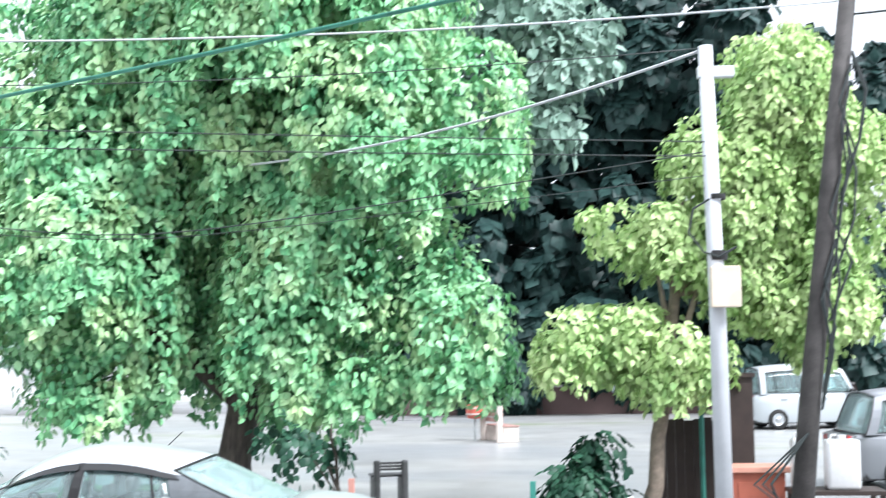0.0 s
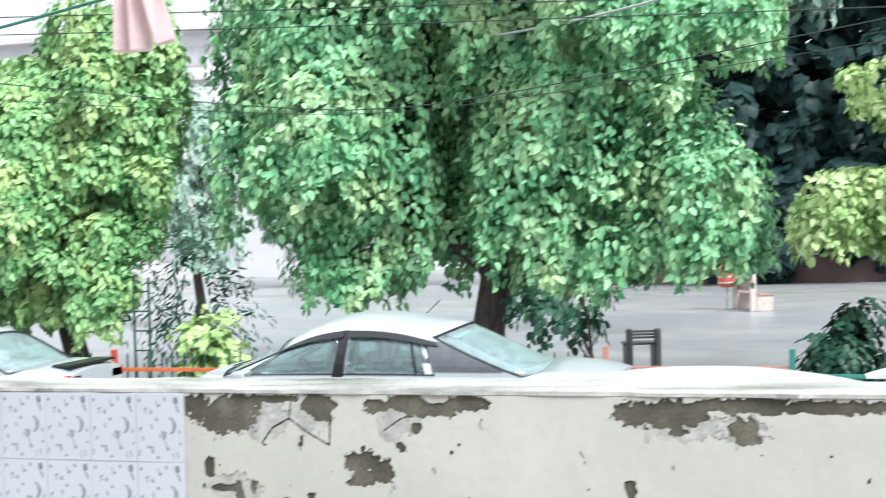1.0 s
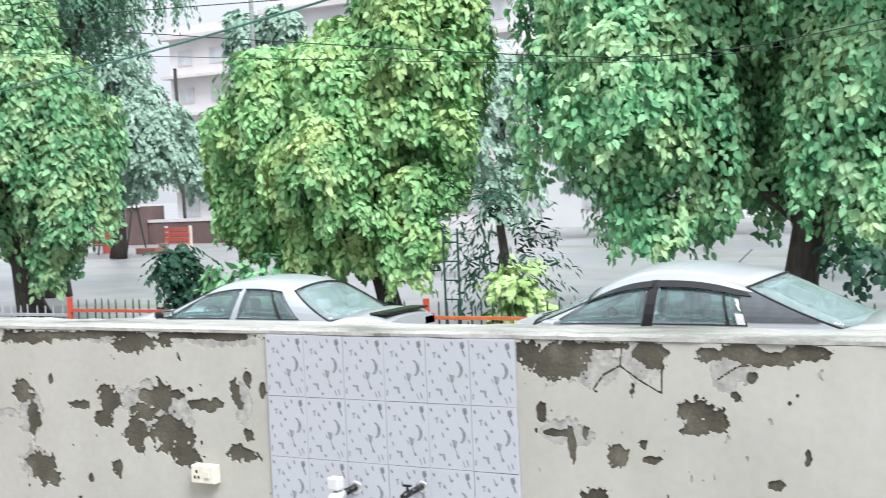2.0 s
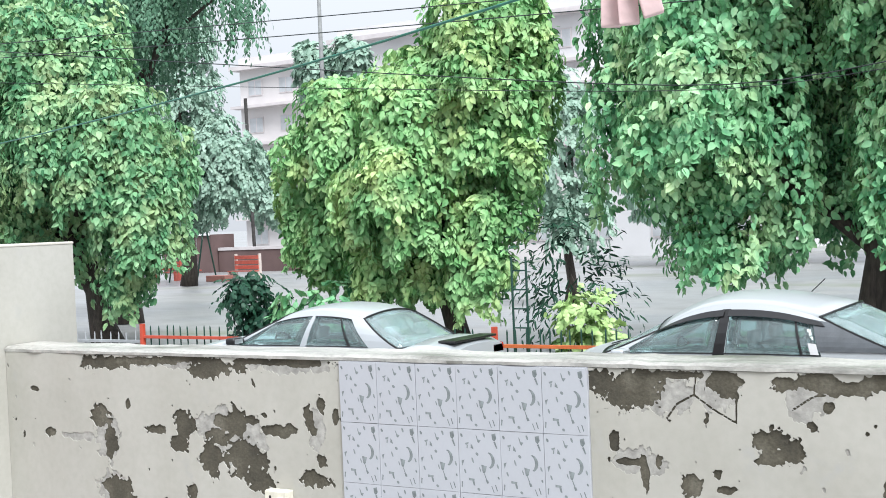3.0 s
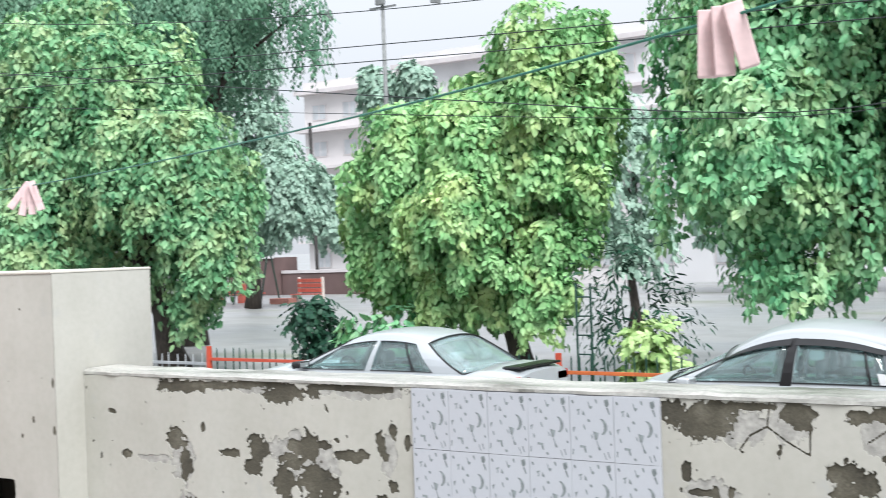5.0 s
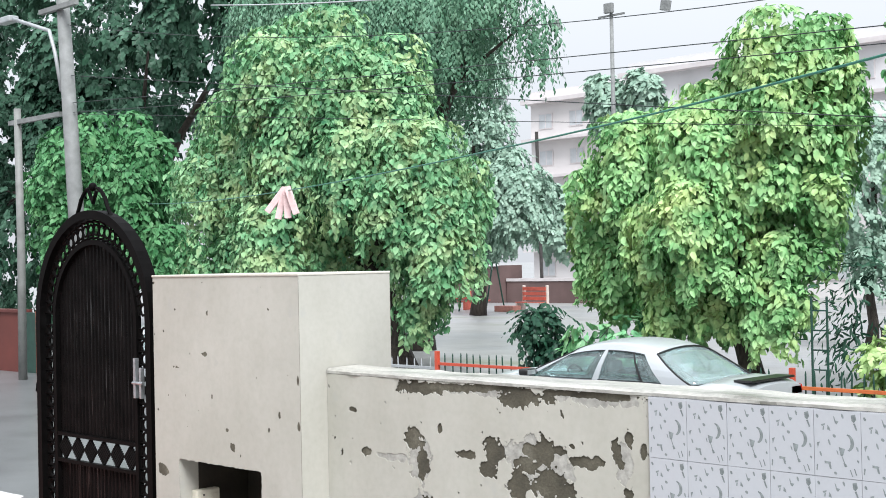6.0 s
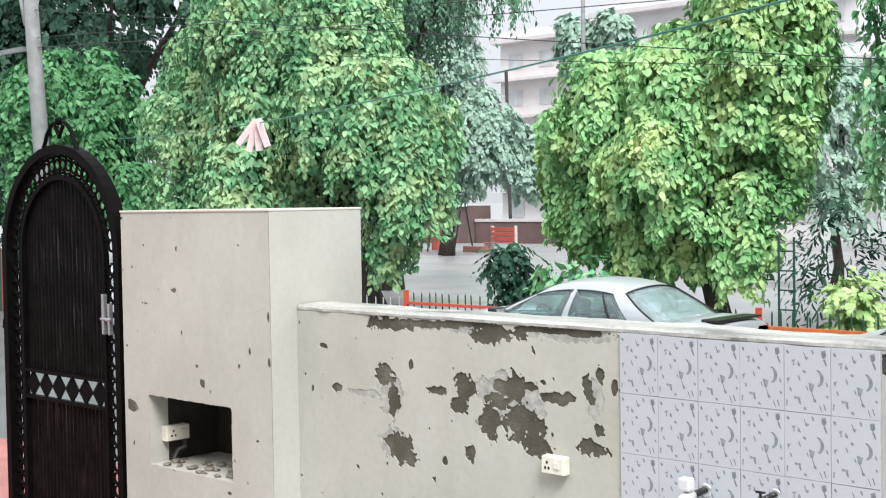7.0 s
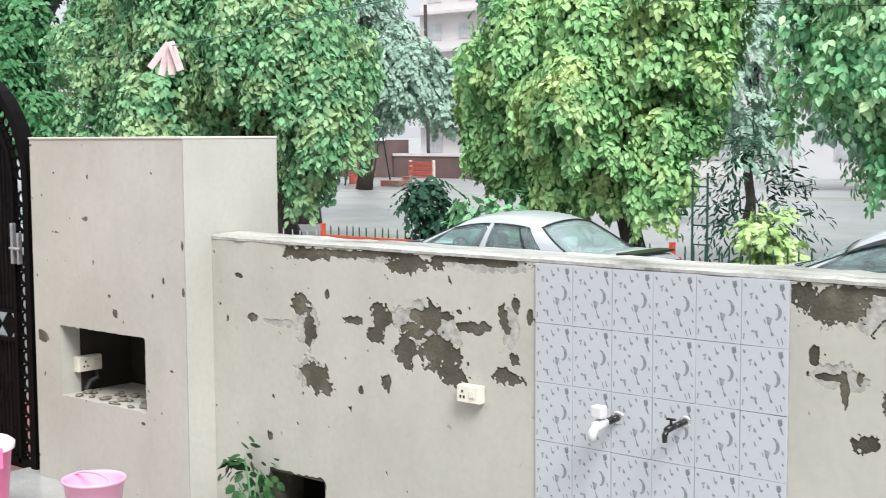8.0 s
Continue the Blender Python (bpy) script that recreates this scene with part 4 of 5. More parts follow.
# ---------------------------------------------------------------- parked cars
CAR_GLASS = beaded_sheen_glass("tinted_car_glass", (0.55, 0.76, 0.76), 0.12)
REAR_GLASS = beaded_sheen_glass("rain_beaded_sky_sheen_glass", (0.56, 0.78, 0.77), 0.22)
TRIM = simple("black_car_trim", (0.012, 0.012, 0.013), 0.35, 0, 0.3, 20, 0)
GREY_TRIM = simple("dark_grey_quarter_panel", (0.1, 0.11, 0.12), 0.15, 0, 0.15, 8, 0)
SEAT = simple("grey_seat_cloth", (0.19, 0.2, 0.205), 0.8, 0, 0.2, 20)
TYRE = simple("tyre_rubber", (0.018, 0.018, 0.018), 0.8, 0, 0.3, 20)
RIM = simple("alloy_rim", (0.55, 0.56, 0.57), 0.3, 0.8, 0.1, 20, 0)
LAMP_RED = simple("red_lamp_lens", (0.45, 0.02, 0.02), 0.15, 0, 0.1, 20, 0)
LAMP_CLEAR = simple("clear_lamp_lens", (0.7, 0.72, 0.74), 0.1, 0.3, 0.1, 20, 0)


def car_paint(name, color):
    k = Nodes(name, 0.3, 0.15)
    k.set("Coat Weight", 0.3), k.set("Coat Roughness", 0.25)
    beads = k.ramp(k.noise(120, 3), ((0.4, tuple(c * 0.93 for c in color)), (0.6, color)))
    k.color(k.mix(k.noise(1.5, 3), beads, tuple(c * 0.94 for c in color)))
    k.bump(k.noise(150, 2), 0.05, 0.002)
    return k.mat


def patch(rows, thick=0.0):
    """A sheet through rows of points, thickened inward if asked."""
    b = bmesh.new()
    vs = [[b.verts.new(p) for p in r] for r in rows]
    for p, q in zip(vs, vs[1:]):
        for k in range(len(p) - 1):
            b.faces.new((p[k], p[k + 1], q[k + 1], q[k]))
    bmesh.ops.recalc_face_normals(b, faces=b.faces)
    if thick:
        bmesh.ops.solidify(b, geom=b.faces[:], thickness=thick)
    return b


def lerp(a, b, s):
    return a + (b - a) * s


def car(label, x, y, rz, paint, L, W, belt, roof, rear_base, rear_top, front_top, front_base, crown=0.07, visors=False, spoiler=False, fin=False, splits=(0.06, 0.47, 0.53, 0.96), rear_drop=0.11, front_drop=0.11, rear_bow=0.05):
    """A saloon or hatchback built from its side plan; x runs forward from the rear bumper, z up from the road."""
    t = thing("car", x, y, ROAD + 0.012, label, "car", "cars parked in the lane", rz=rz)
    hw = W / 2
    edge = roof - crown
    # lower shell, lofted along stations: half width, deck height, floor height; the cabin is hollow
    st = []
    n = 26
    for i in range(n + 1):
        s = i / n
        px = L * s
        e = min(s, 1 - s)
        w = hw * (0.74 + 0.26 * min(1, (e / 0.14)) ** 0.6)
        z = belt
        if px > front_base:
            q = (px - front_base) / (L - front_base)
            z = belt + 0.02 - 0.05 * q - 0.17 * q ** 3
        elif px < rear_base:
            q = 1 - px / max(rear_base, 0.01)
            z = belt + 0.05 - 0.03 * q - 0.06 * q ** 4
        cabin = rear_base < px < front_base
        zin = 0.42 if cabin else z + 0.035
        low = 0.2 + 0.12 * max(0, 1 - e / 0.06)
        half = [(0, zin + (0 if cabin else 0.02)), (w * 0.45, zin + (0 if cabin else 0.012)), (w * 0.84, zin if cabin else z + 0.012), (w * 0.93, z), (w * 0.985, z - 0.07), (w, z - 0.28), (w * 0.985, low + 0.12), (w * 0.93, low)]
        st.append([(px, -a, c) for a, c in half[::-1]] + [(px, a, c) for a, c in half[1:]])
    b = patch(st)
    for r in (0, -1):
        vs = [b.verts.new(p) for p in st[r]]
        b.faces.new(vs)
    body = part("body", b, paint, t, smooth=True)
    part("underbody", slab(0.25, L - 0.25, -hw * 0.86, hw * 0.86, 0.17, 0.4), TRIM, t)

    wr = hw * 0.73

    def side_point(u, v, s):
        xt = lerp(rear_top, front_top, u)
        xb = lerp(rear_base + 0.12, front_base - 0.1, u)
        if visors:
            # upright rear door, swept tail pillar
            s0, k0, k1 = splits[0], rear_top - rear_base - 0.12, front_top - front_base + 0.1
            xb = xt - (lerp(k0, 0.12, u / s0) if u < s0 else 0.12 + (k1 - 0.12) * ((u - s0) / (1 - s0)) ** 2)
        arcz = edge - (rear_drop if u < 0.475 else front_drop) * abs(2 * u - 0.95) ** 2.2
        bulge = 0.04 * math.sin(math.pi * v)
        return (lerp(xb, xt, v ** 0.9), s * (lerp(hw * 0.93, wr, v) + bulge), lerp(belt - 0.005, arcz, v))

    us = sorted({0, 1, *splits, *(k / 16 for k in range(17))})
    vs = (0.0, 0.06, 0.25, 0.45, 0.65, 0.86, 1.0)
    for s in (-1, 1):
        b = bmesh.new()
        grid = [[b.verts.new(side_point(u, v, s)) for v in vs] for u in us]
        for i in range(len(us) - 1):
            um = (us[i] + us[i + 1]) / 2
            for j in range(len(vs) - 1):
                glass = 0 < j < 5 and (splits[0] < um < splits[1] or splits[2] < um < splits[3])
                if not glass:
                    b.faces.new((grid[i][j], grid[i + 1][j], grid[i + 1][j + 1], grid[i][j + 1]))
        bmesh.ops.delete(b, geom=[v for v in b.verts if not v.link_faces], context="VERTS")
        bmesh.ops.recalc_face_normals(b, faces=b.faces)
        bmesh.ops.solidify(b, geom=b.faces[:], thickness=0.03)
        part("window_surround", b, paint, t, smooth=False)
        for a, c in ((splits[0], splits[1]), (splits[2], splits[3])):
            rows = [[side_point(lerp(a, c, i / 6), lerp(0.06, 0.86, j / 4), s) for j in range(5)] for i in range(7)]
            rows = [[(p[0], p[1] - s * 0.012, p[2]) for p in r] for r in rows]
            pane = part("side_window", patch(rows, 0.004), CAR_GLASS, t, smooth=True)
            pane.visible_shadow = False
            for va, vb in ((0.045, 0.07), (0.85, 0.87)):
                rows = [[side_point(lerp(a, c, i / 8), v, s) for v in (va, vb)] for i in range(9)]
                rows = [[(p[0], p[1] + s * 0.006, p[2]) for p in r] for r in rows]
                part("window_seal", patch(rows, 0.008), TRIM, t)
            if visors:
                rows = [[side_point(lerp(a - 0.015, c + 0.01, i / 10), v, s) for v in (0.78, 0.84, 0.9)] for i in range(11)]
                rows = [[(p[0], p[1] + s * (0.03 - 0.01 * k), p[2]) for k, p in enumerate(r)] for r in rows]
                part("rain_visor", patch(rows, 0.004), TRIM, t)
        rows = [[side_point(lerp(splits[1], splits[2], i / 2), v, s) for v in (*vs[:-1], 0.91)] for i in range(3)]
        rows = [[(p[0], p[1] + s * 0.006, p[2]) for p in r] for r in rows]
        if visors:
            part("door_post", patch(rows, 0.006), TRIM, t)
            rows = [[side_point(u, v, s) for v in (0.16, 0.28, 0.4, 0.52, 0.64, 0.77, 0.9)] for u in (splits[0] + 0.01, splits[0] * 0.8, splits[0] * 0.6, splits[0] * 0.4, splits[0] * 0.2, 0.0)]
            rows = [[(p[0] - 0.01, p[1] + s * 0.014, p[2]) for p in r] for r in rows]
            part("quarter_trim", patch(rows, 0.006), GREY_TRIM, t)
            # small white patch over the rear end of the side window
            rows = [[side_point(splits[0] + d, v, s) for v in (0.08, 0.2, 0.34)] for d in (0.008, 0.03, 0.055)]
            rows = [[(p[0], p[1] + s * 0.016, p[2]) for p in r] for r in rows]
            part("window_patch", patch(rows, 0.004), PVC, t, "plain white patch on the window")
        u = splits[0] + 0.1
        rows = [[side_point(u + d, v, s) for v in (0.06, 0.3, 0.6, 0.86)] for d in (0, 0.015)]
        rows = [[(p[0], p[1] + s * 0.004, p[2]) for p in r] for r in rows]
        part("quarter_bar", patch(rows, 0.006), TRIM, t)
        mx, my, mz = side_point(splits[3] - 0.02, 0.08, s)
        mz -= 0.1 if visors else 0.0
        mirror = part("mirror", slab(mx - 0.06, mx + 0.09, min(my, my + s * 0.22), max(my, my + s * 0.22), mz + 0.01, mz + (0.15 if visors else 0.1), bevel=0.03), paint if visors else TRIM, t, smooth=True)
        part("mirror_glass", slab(mx - 0.066, mx - 0.062, min(my + s * 0.04, my + s * 0.2), max(my + s * 0.04, my + s * 0.2), mz + 0.025, mz + (0.13 if visors else 0.085)), RIM, mirror)
        for u in (0.18, 0.6):
            hx = lerp(rear_base + 0.2, front_base, u)
            part("door_handle", slab(hx, hx + 0.2, min(s * hw * 0.985, s * (hw + 0.03)), max(s * hw * 0.985, s * (hw + 0.03)), belt - 0.15, belt - 0.115, bevel=0.008), paint, t)

    # roof skin with a soft crown
    rows = []
    for i in range(15):
        u = i / 14
        row = []
        for j in range(11):
            q = -1 + 2 * j / 10
            p = side_point(u, 1.0, 1)
            row.append((p[0] + (0.05 if u > 0.5 else -rear_bow) * (1 - q * q) * abs(2 * u - 1) ** 3, q * p[1], p[2] + crown * (1 - abs(q) ** 2.6)))
        rows.append(row)
    part("roof", patch(rows, 0.02), paint, t, smooth=True)

    # windscreen and rear window, each in a black frame
    for name, u, base, sgn in (("windscreen", 1.0, front_base, 1), ("rear_window", 0.0, rear_base, -1)):
        rows = []
        for i in range(7):
            v = i / 6
            row = []
            for j in range(9):
                q = -1 + 2 * j / 8
                p = side_point(u, v, 1)
                bow = lerp(0.16, 0.05, v) if sgn > 0 else lerp(0.1 + rear_bow, rear_bow, v)
                row.append((p[0] + sgn * bow * (1 - q * q), q * (p[1] - 0.012), p[2] + (0.03 * (1 - v) + crown * v) * (1 - q * q)))
            rows.append(row)
        pane = part(name, patch(rows, 0.005), REAR_GLASS, t, smooth=True)
        pane.visible_shadow = False
        for r in (rows[0], rows[-1]):
            part("screen_seal", tube(bmesh.new(), [Vector(p) + Vector((sgn * 0.004, 0, 0.004)) for p in r], 0.014, 6), TRIM, t)
        for k in (0, -1):
            part("screen_seal", tube(bmesh.new(), [Vector(r[k]) + Vector((sgn * 0.004, 0, 0.006)) for r in rows], 0.014, 6), TRIM, t)
        if name == "windscreen":
            for s in (-0.35, 0.25):
                part("wiper", tube(bmesh.new(), [(base + 0.06, s * hw, belt + 0.05), (base - 0.1, s * hw - 0.45, belt + 0.1)], 0.008, 5), TRIM, t)

    # inside: dash, seats, wheel
    part("dashboard", slab(front_base - 0.55, front_base + 0.02, -hw * 0.8, hw * 0.8, 0.6, belt - 0.01, bevel=0.05), TRIM, t)
    part("parcel_shelf", slab(rear_base - 0.05, rear_base + 0.4, -hw * 0.8, hw * 0.8, 0.42, belt - 0.02), SEAT, t)
    for fx in (rear_base + 0.45, lerp(rear_base, front_base, 0.52)):
        for s in (-0.42, 0.42):
            seat = part("seat", slab(fx, fx + 0.16, s * hw - 0.25, s * hw + 0.25, 0.42, belt + 0.06, bevel=0.05), SEAT, t, smooth=True)
            part("headrest", slab(fx - 0.02, fx + 0.08, s * hw - 0.13, s * hw + 0.13, belt + 0.09, belt + 0.24, bevel=0.04), SEAT, seat, smooth=True)
    wheel_pts = [(lerp(rear_base, front_base, 0.75) + 0.06 * math.sin(a), 0.4 * hw + 0.18 * math.cos(a), belt - 0.02 + 0.17 * math.sin(a)) for a in (2 * math.pi * k / 16 for k in range(17))]
    part("steering_wheel", tube(bmesh.new(), wheel_pts, 0.014, 6, cap=False), TRIM, t)

    for px in (L * 0.2, L * 0.81):
        for s in (-1, 1):
            wheel = part("wheel", lathe(bmesh.new(), [(0.19, -0.09), (0.29, -0.1), (0.31, -0.06), (0.31, 0.06), (0.29, 0.1), (0.19, 0.09)], 24), TYRE, t, smooth=True)
            wheel.matrix_basis = pose(px, s * (hw - 0.075), 0.3, 90)
            part("rim", lathe(bmesh.new(), [(0.0, -0.07), (0.07, -0.08), (0.08, -0.05), (0.17, -0.06), (0.195, -0.085), (0.195, 0.085), (0.17, 0.06), (0.08, 0.05), (0.07, 0.08), (0.0, 0.07)], 20), RIM, wheel, smooth=True)
    for s in (-1, 1):
        part("headlight", slab(L - 0.22, L - 0.03, s * hw * 0.55 - 0.16, s * hw * 0.55 + 0.16, belt - 0.3, belt - 0.17, bevel=0.03), LAMP_CLEAR, t)
        part("tail_light", slab(0.0, 0.12, s * hw * 0.58 - 0.14, s * hw * 0.58 + 0.14, belt - 0.16, belt - 0.03, bevel=0.02), LAMP_RED, t)
    if spoiler:
        part("boot_spoiler", slab(0.04, 0.3, -hw * 0.62, hw * 0.62, belt + 0.055, belt + 0.085, bevel=0.012), TRIM, t)
    if fin:
        b = bmesh.new()
        f = [b.verts.new(p) for p in ((rear_top + 0.02, -hw * 0.16, roof - 0.03), (rear_top - 0.2, -hw * 0.16, roof + 0.035), (rear_top - 0.18, -hw * 0.16, roof - 0.03), (rear_top + 0.02, hw * 0.16, roof - 0.03), (rear_top - 0.2, hw * 0.16, roof + 0.035), (rear_top - 0.18, hw * 0.16, roof - 0.03))]
        for q in ((0, 1, 2), (5, 4, 3), (0, 3, 4, 1), (1, 4, 5, 2), (2, 5, 3, 0)):
            b.faces.new([f[k] for k in q])
        part("rear_lip", b, paint, t)
    else:
        ax = rear_top + 0.22 if visors else front_top - 0.1
        part("aerial", tube(bmesh.new(), [(ax, 0.1, roof - 0.02), (ax - 0.15, 0.1, roof + 0.12)], 0.006, 5), TRIM, t)
    return t


SILVER = car_paint("silver_car_paint", (0.46, 0.49, 0.51))
WHITE = car_paint("white_car_paint", (0.46, 0.485, 0.5))
BRIGHT = car_paint("bright_white_car_paint", (0.74, 0.75, 0.76))
GREYCAR = car_paint("grey_car_paint", (0.22, 0.23, 0.25))
car("older silver saloon parked by the park fence", -4.85, 9.35, 180, SILVER, 4.5, 1.62, 0.85, 1.38, 0.62, 1.35, 2.72, 3.62, spoiler=True, splits=(0.15, 0.52, 0.555, 0.955))
car("white saloon with dark window visors by the fence", 1.55, 9.4, 180, WHITE, 4.95, 1.74, 0.85, 1.5, 0.85, 1.97, 3.75, 4.45, crown=0.11, visors=True, splits=(0.03, 0.515, 0.565, 0.95), rear_drop=0.16, front_drop=0.27, rear_bow=0.26)
car("white hatchback parked close behind the boundary wall", 4.1, 2.75, 180, BRIGHT, 3.6, 1.5, 0.9, 1.6, 0.25, 0.3, 2.1, 2.75, crown=0.05, fin=True)
car("white van parked far off beside the park", 9.2, 36.0, 12, SILVER, 3.8, 1.6, 1.05, 1.95, 0.12, 0.25, 2.9, 3.35)
car("grey estate car parked beyond the poles", 8.4, 19.0, 8, GREYCAR, 4.3, 1.7, 0.95, 1.75, 0.15, 0.5, 2.9, 3.4)
car("pale small car parked before the grey fence", -17.5, 9.4, 180, WHITE, 3.8, 1.55, 0.8, 1.3, 0.4, 0.8, 2.2, 2.9)

# ---------------------------------------------------------------- park fence
FY = 11.2
FADED = simple("faded_pink_iron", (0.55, 0.27, 0.22), 0.5, 0, 0.2, 6)


def fence_run(x0, x1, rail, label, rail_z=0.36, picket=GREEN_IRON, top=0.58, step=0.17, post_h=0.6):
    t = thing("fence", x0, FY, ROAD, label, "fence", "runs of the park fence")
    w = x1 - x0
    part("post", slab(-0.035, 0.035, -0.035, 0.035, 0, post_h - ROAD, bevel=0.006), rail if rail in (GREY_IRON, FADED, TEAL) else RED, t)
    part("rail", slab(0.03, w - 0.03, -0.02, 0.02, rail_z - ROAD - 0.025, rail_z - ROAD + 0.025, bevel=0.005), rail, t)
    part("rail", slab(0.03, w - 0.03, -0.02, 0.02, 0.14, 0.18, bevel=0.005), rail, t)
    b = bmesh.new()
    tube(b, [(0, 0, 0.03), (0, 0, top - ROAD - 0.04), (0, 0, top - ROAD)], [0.013, 0.013, 0.004], 5)
    me = bpy.data.meshes.new("picket")
    b.to_mesh(me), b.free()
    me.materials.append(picket)
    rng = random.Random(int(x0 * 10) + 500)
    for i in range(1, int(w / step)):
        piece("picket", me, t, pose(i * step + rng.uniform(-0.015, 0.015), 0.028, rng.uniform(-0.02, 0.02), 0, rng.uniform(-2, 2), 0))
    return t


fence_run(-17.2, -12.58, GREY_IRON, "grey iron picket fence round the park", 0.3, GREY_IRON, 0.47, 0.2)
fence_run(-12.58, -9.1, RED, "low iron picket fence with a red rail", 0.38)
fence_run(-9.1, -5.7, RED, "low iron picket fence with a red rail", 0.36)
fence_run(-5.7, -2.3, ORANGE, "low iron picket fence with an orange rail", 0.33)
fence_run(-2.3, 1.05, ORANGE, "low iron picket fence with an orange rail", 0.33)
fence_run(1.05, 3.25, FADED, "low faded red-railed fence with few pickets", 0.37, FADED, 0.35, 0.55, 0.64)
t = fence_run(3.25, 5.6, TEAL, "low teal iron fence beside the pole", 0.28, TEAL, 0.3, 0.3)

# ---------------------------------------------------------------- poles and cables
CONCRETE = simple("pale_pole_paint", (0.55, 0.57, 0.6), 0.5, 0.1, 0.12, 3)
OLD_WOOD = simple("weathered_dark_pole", (0.055, 0.05, 0.048), 0.75, 0, 0.5, 5, 0.5)
GREY_POLE = simple("grey_concrete_pole", (0.22, 0.228, 0.225), 0.7, 0, 0.25, 4, 0.3)
CABLE = simple("black_cable", (0.02, 0.028, 0.028), 0.5, 0, 0.2, 20, 0)
PALE_CABLE = simple("pale_wet_cable", (0.5, 0.52, 0.54), 0.4, 0, 0.2, 20, 0)

p1 = thing("utility_pole", 5.25, 9, ROAD, "pale grey steel pole with a meter box", "pole", "power poles")
part("shaft", pipe([(0, 0, 0), (-0.02, 0, 3), (-0.07, 0, 5.62)], [0.095, 0.085, 0.075], 14), CONCRETE, p1, smooth=True)
part("meter_box", slab(-0.1, 0.2, -0.22, -0.085, 2.88, 3.3, bevel=0.012), simple("faded_cream_box", (0.66, 0.56, 0.46), 0.6, 0, 0.15, 6), p1, "faded cream meter box")
part("band", lathe(bmesh.new(), [(0.1, 3.37), (0.105, 3.42), (0.1, 3.47)], 14), TRIM, p1)
part("band", lathe(bmesh.new(), [(0.098, 4.0), (0.1, 4.03), (0.098, 4.06)], 14), TRIM, p1)
part("insulator_arm", slab(-0.16, 0.22, -0.05, 0.05, 5.28, 5.4, bevel=0.01), CONCRETE, p1)
part("cable_loop", pipe([(-0.08, -0.08, 4.0), (-0.25, -0.1, 3.9), (-0.3, -0.1, 3.65), (-0.15, -0.1, 3.45), (0, -0.1, 3.4), (0.18, -0.1, 3.5)], 0.012, 6), CABLE, p1)

p2 = thing("utility_pole", 5.93, 9, ROAD, "leaning dark weathered pole hung with cables", "pole", "power poles")
part("shaft", pipe([(0, 0, 0), (0.2, 0, 1.9), (0.46, 0, 4.0), (0.75, 0, 6.3)], [0.12, 0.11, 0.1, 0.085], 12), OLD_WOOD, p2, smooth=True)
rng = random.Random(4)
for i in range(11):
    z0 = rng.uniform(2.9, 5.7)
    ox = 0.12 * z0
    part("tied_cable", pipe([(ox + 0.07, -0.1, z0), (ox + rng.uniform(-0.1, 0.25), -0.14, z0 - 0.4), (ox + rng.uniform(-0.05, 0.15), -0.12, z0 - 0.9), (ox - 0.1, -0.1, z0 - 1.5)], 0.014, 5), CABLE, p2)
for i in range(4):
    part("tied_cable", pipe([(0.15, -0.13, 1.6), (rng.uniform(-0.5, -0.2), -0.2, 1.1), (rng.uniform(-0.45, 0.3), -0.2, 0.6), (0.06, -0.14, 0.25)], 0.013, 5), CABLE, p2)

p3 = thing("street_light", -20.6, 9, ROAD, "grey concrete pole with a street light arm", "street lamp", "power poles")
part("shaft", pipe([(0, 0, 0), (-0.37, 0, 4.1), (-0.8, 0, 9.0)], [0.19, 0.165, 0.13], 14), GREY_POLE, p3, smooth=True)
arm = part("arm", pipe([(-0.66, -0.1, 6.2), (-0.72, -0.2, 7.0), (-0.95, -0.2, 7.5), (-2.6, -0.2, 8.0)], 0.04, 8), GREY_IRON, p3, smooth=True)
part("lamp_head", slab(-3.1, -2.5, -0.32, -0.08, 7.92, 8.06, bevel=0.03), GREY_IRON, arm)
part("cross_arm", slab(-1.4, 0.1, -0.2, -0.1, 7.9, 8.0), GREY_POLE, p3)
DULL_POLE = simple("dull_wet_concrete", (0.22, 0.225, 0.215), 0.6, 0, 0.25, 4, 0.3)
p4 = thing("utility_pole", -23.75, 9.2, ROAD, "slim grey pole beside the red wall", "pole", "power poles")
part("shaft", pipe([(0, 0, 0), (0.02, 0, 3), (-0.05, 0, 6.1)], [0.1, 0.09, 0.08], 12), DULL_POLE, p4, smooth=True)
part("cross_arm", slab(-0.4, 1.9, -0.05, 0.05, 5.75, 5.85), GREY_POLE, p4)


def hang(name, a, b, sag, r, mat, label):
    a, b = Vector(a), Vector(b)
    pts = [a.lerp(b, k / 30) - Vector((0, 0, 4 * sag * (k / 30) * (1 - k / 30))) for k in range(31)]
    tagged(part(name, pipe(pts, r, 6), mat, None, "", True), label, "cable", "overhead cables")


def slung(steep, r, label):
    """A cable tied low in the big tree, rising both ways to the poles."""
    pts = [Vector((x, 9.0, 3.3 + steep * math.sqrt((x + 1) ** 2 + 1.2))) for x in (5.2 - 26.4 * k / 44 for k in range(45))]
    tagged(part("overhead_cable", pipe(pts, r, 6), CABLE, None, "", True), label, "cable", "overhead cables")


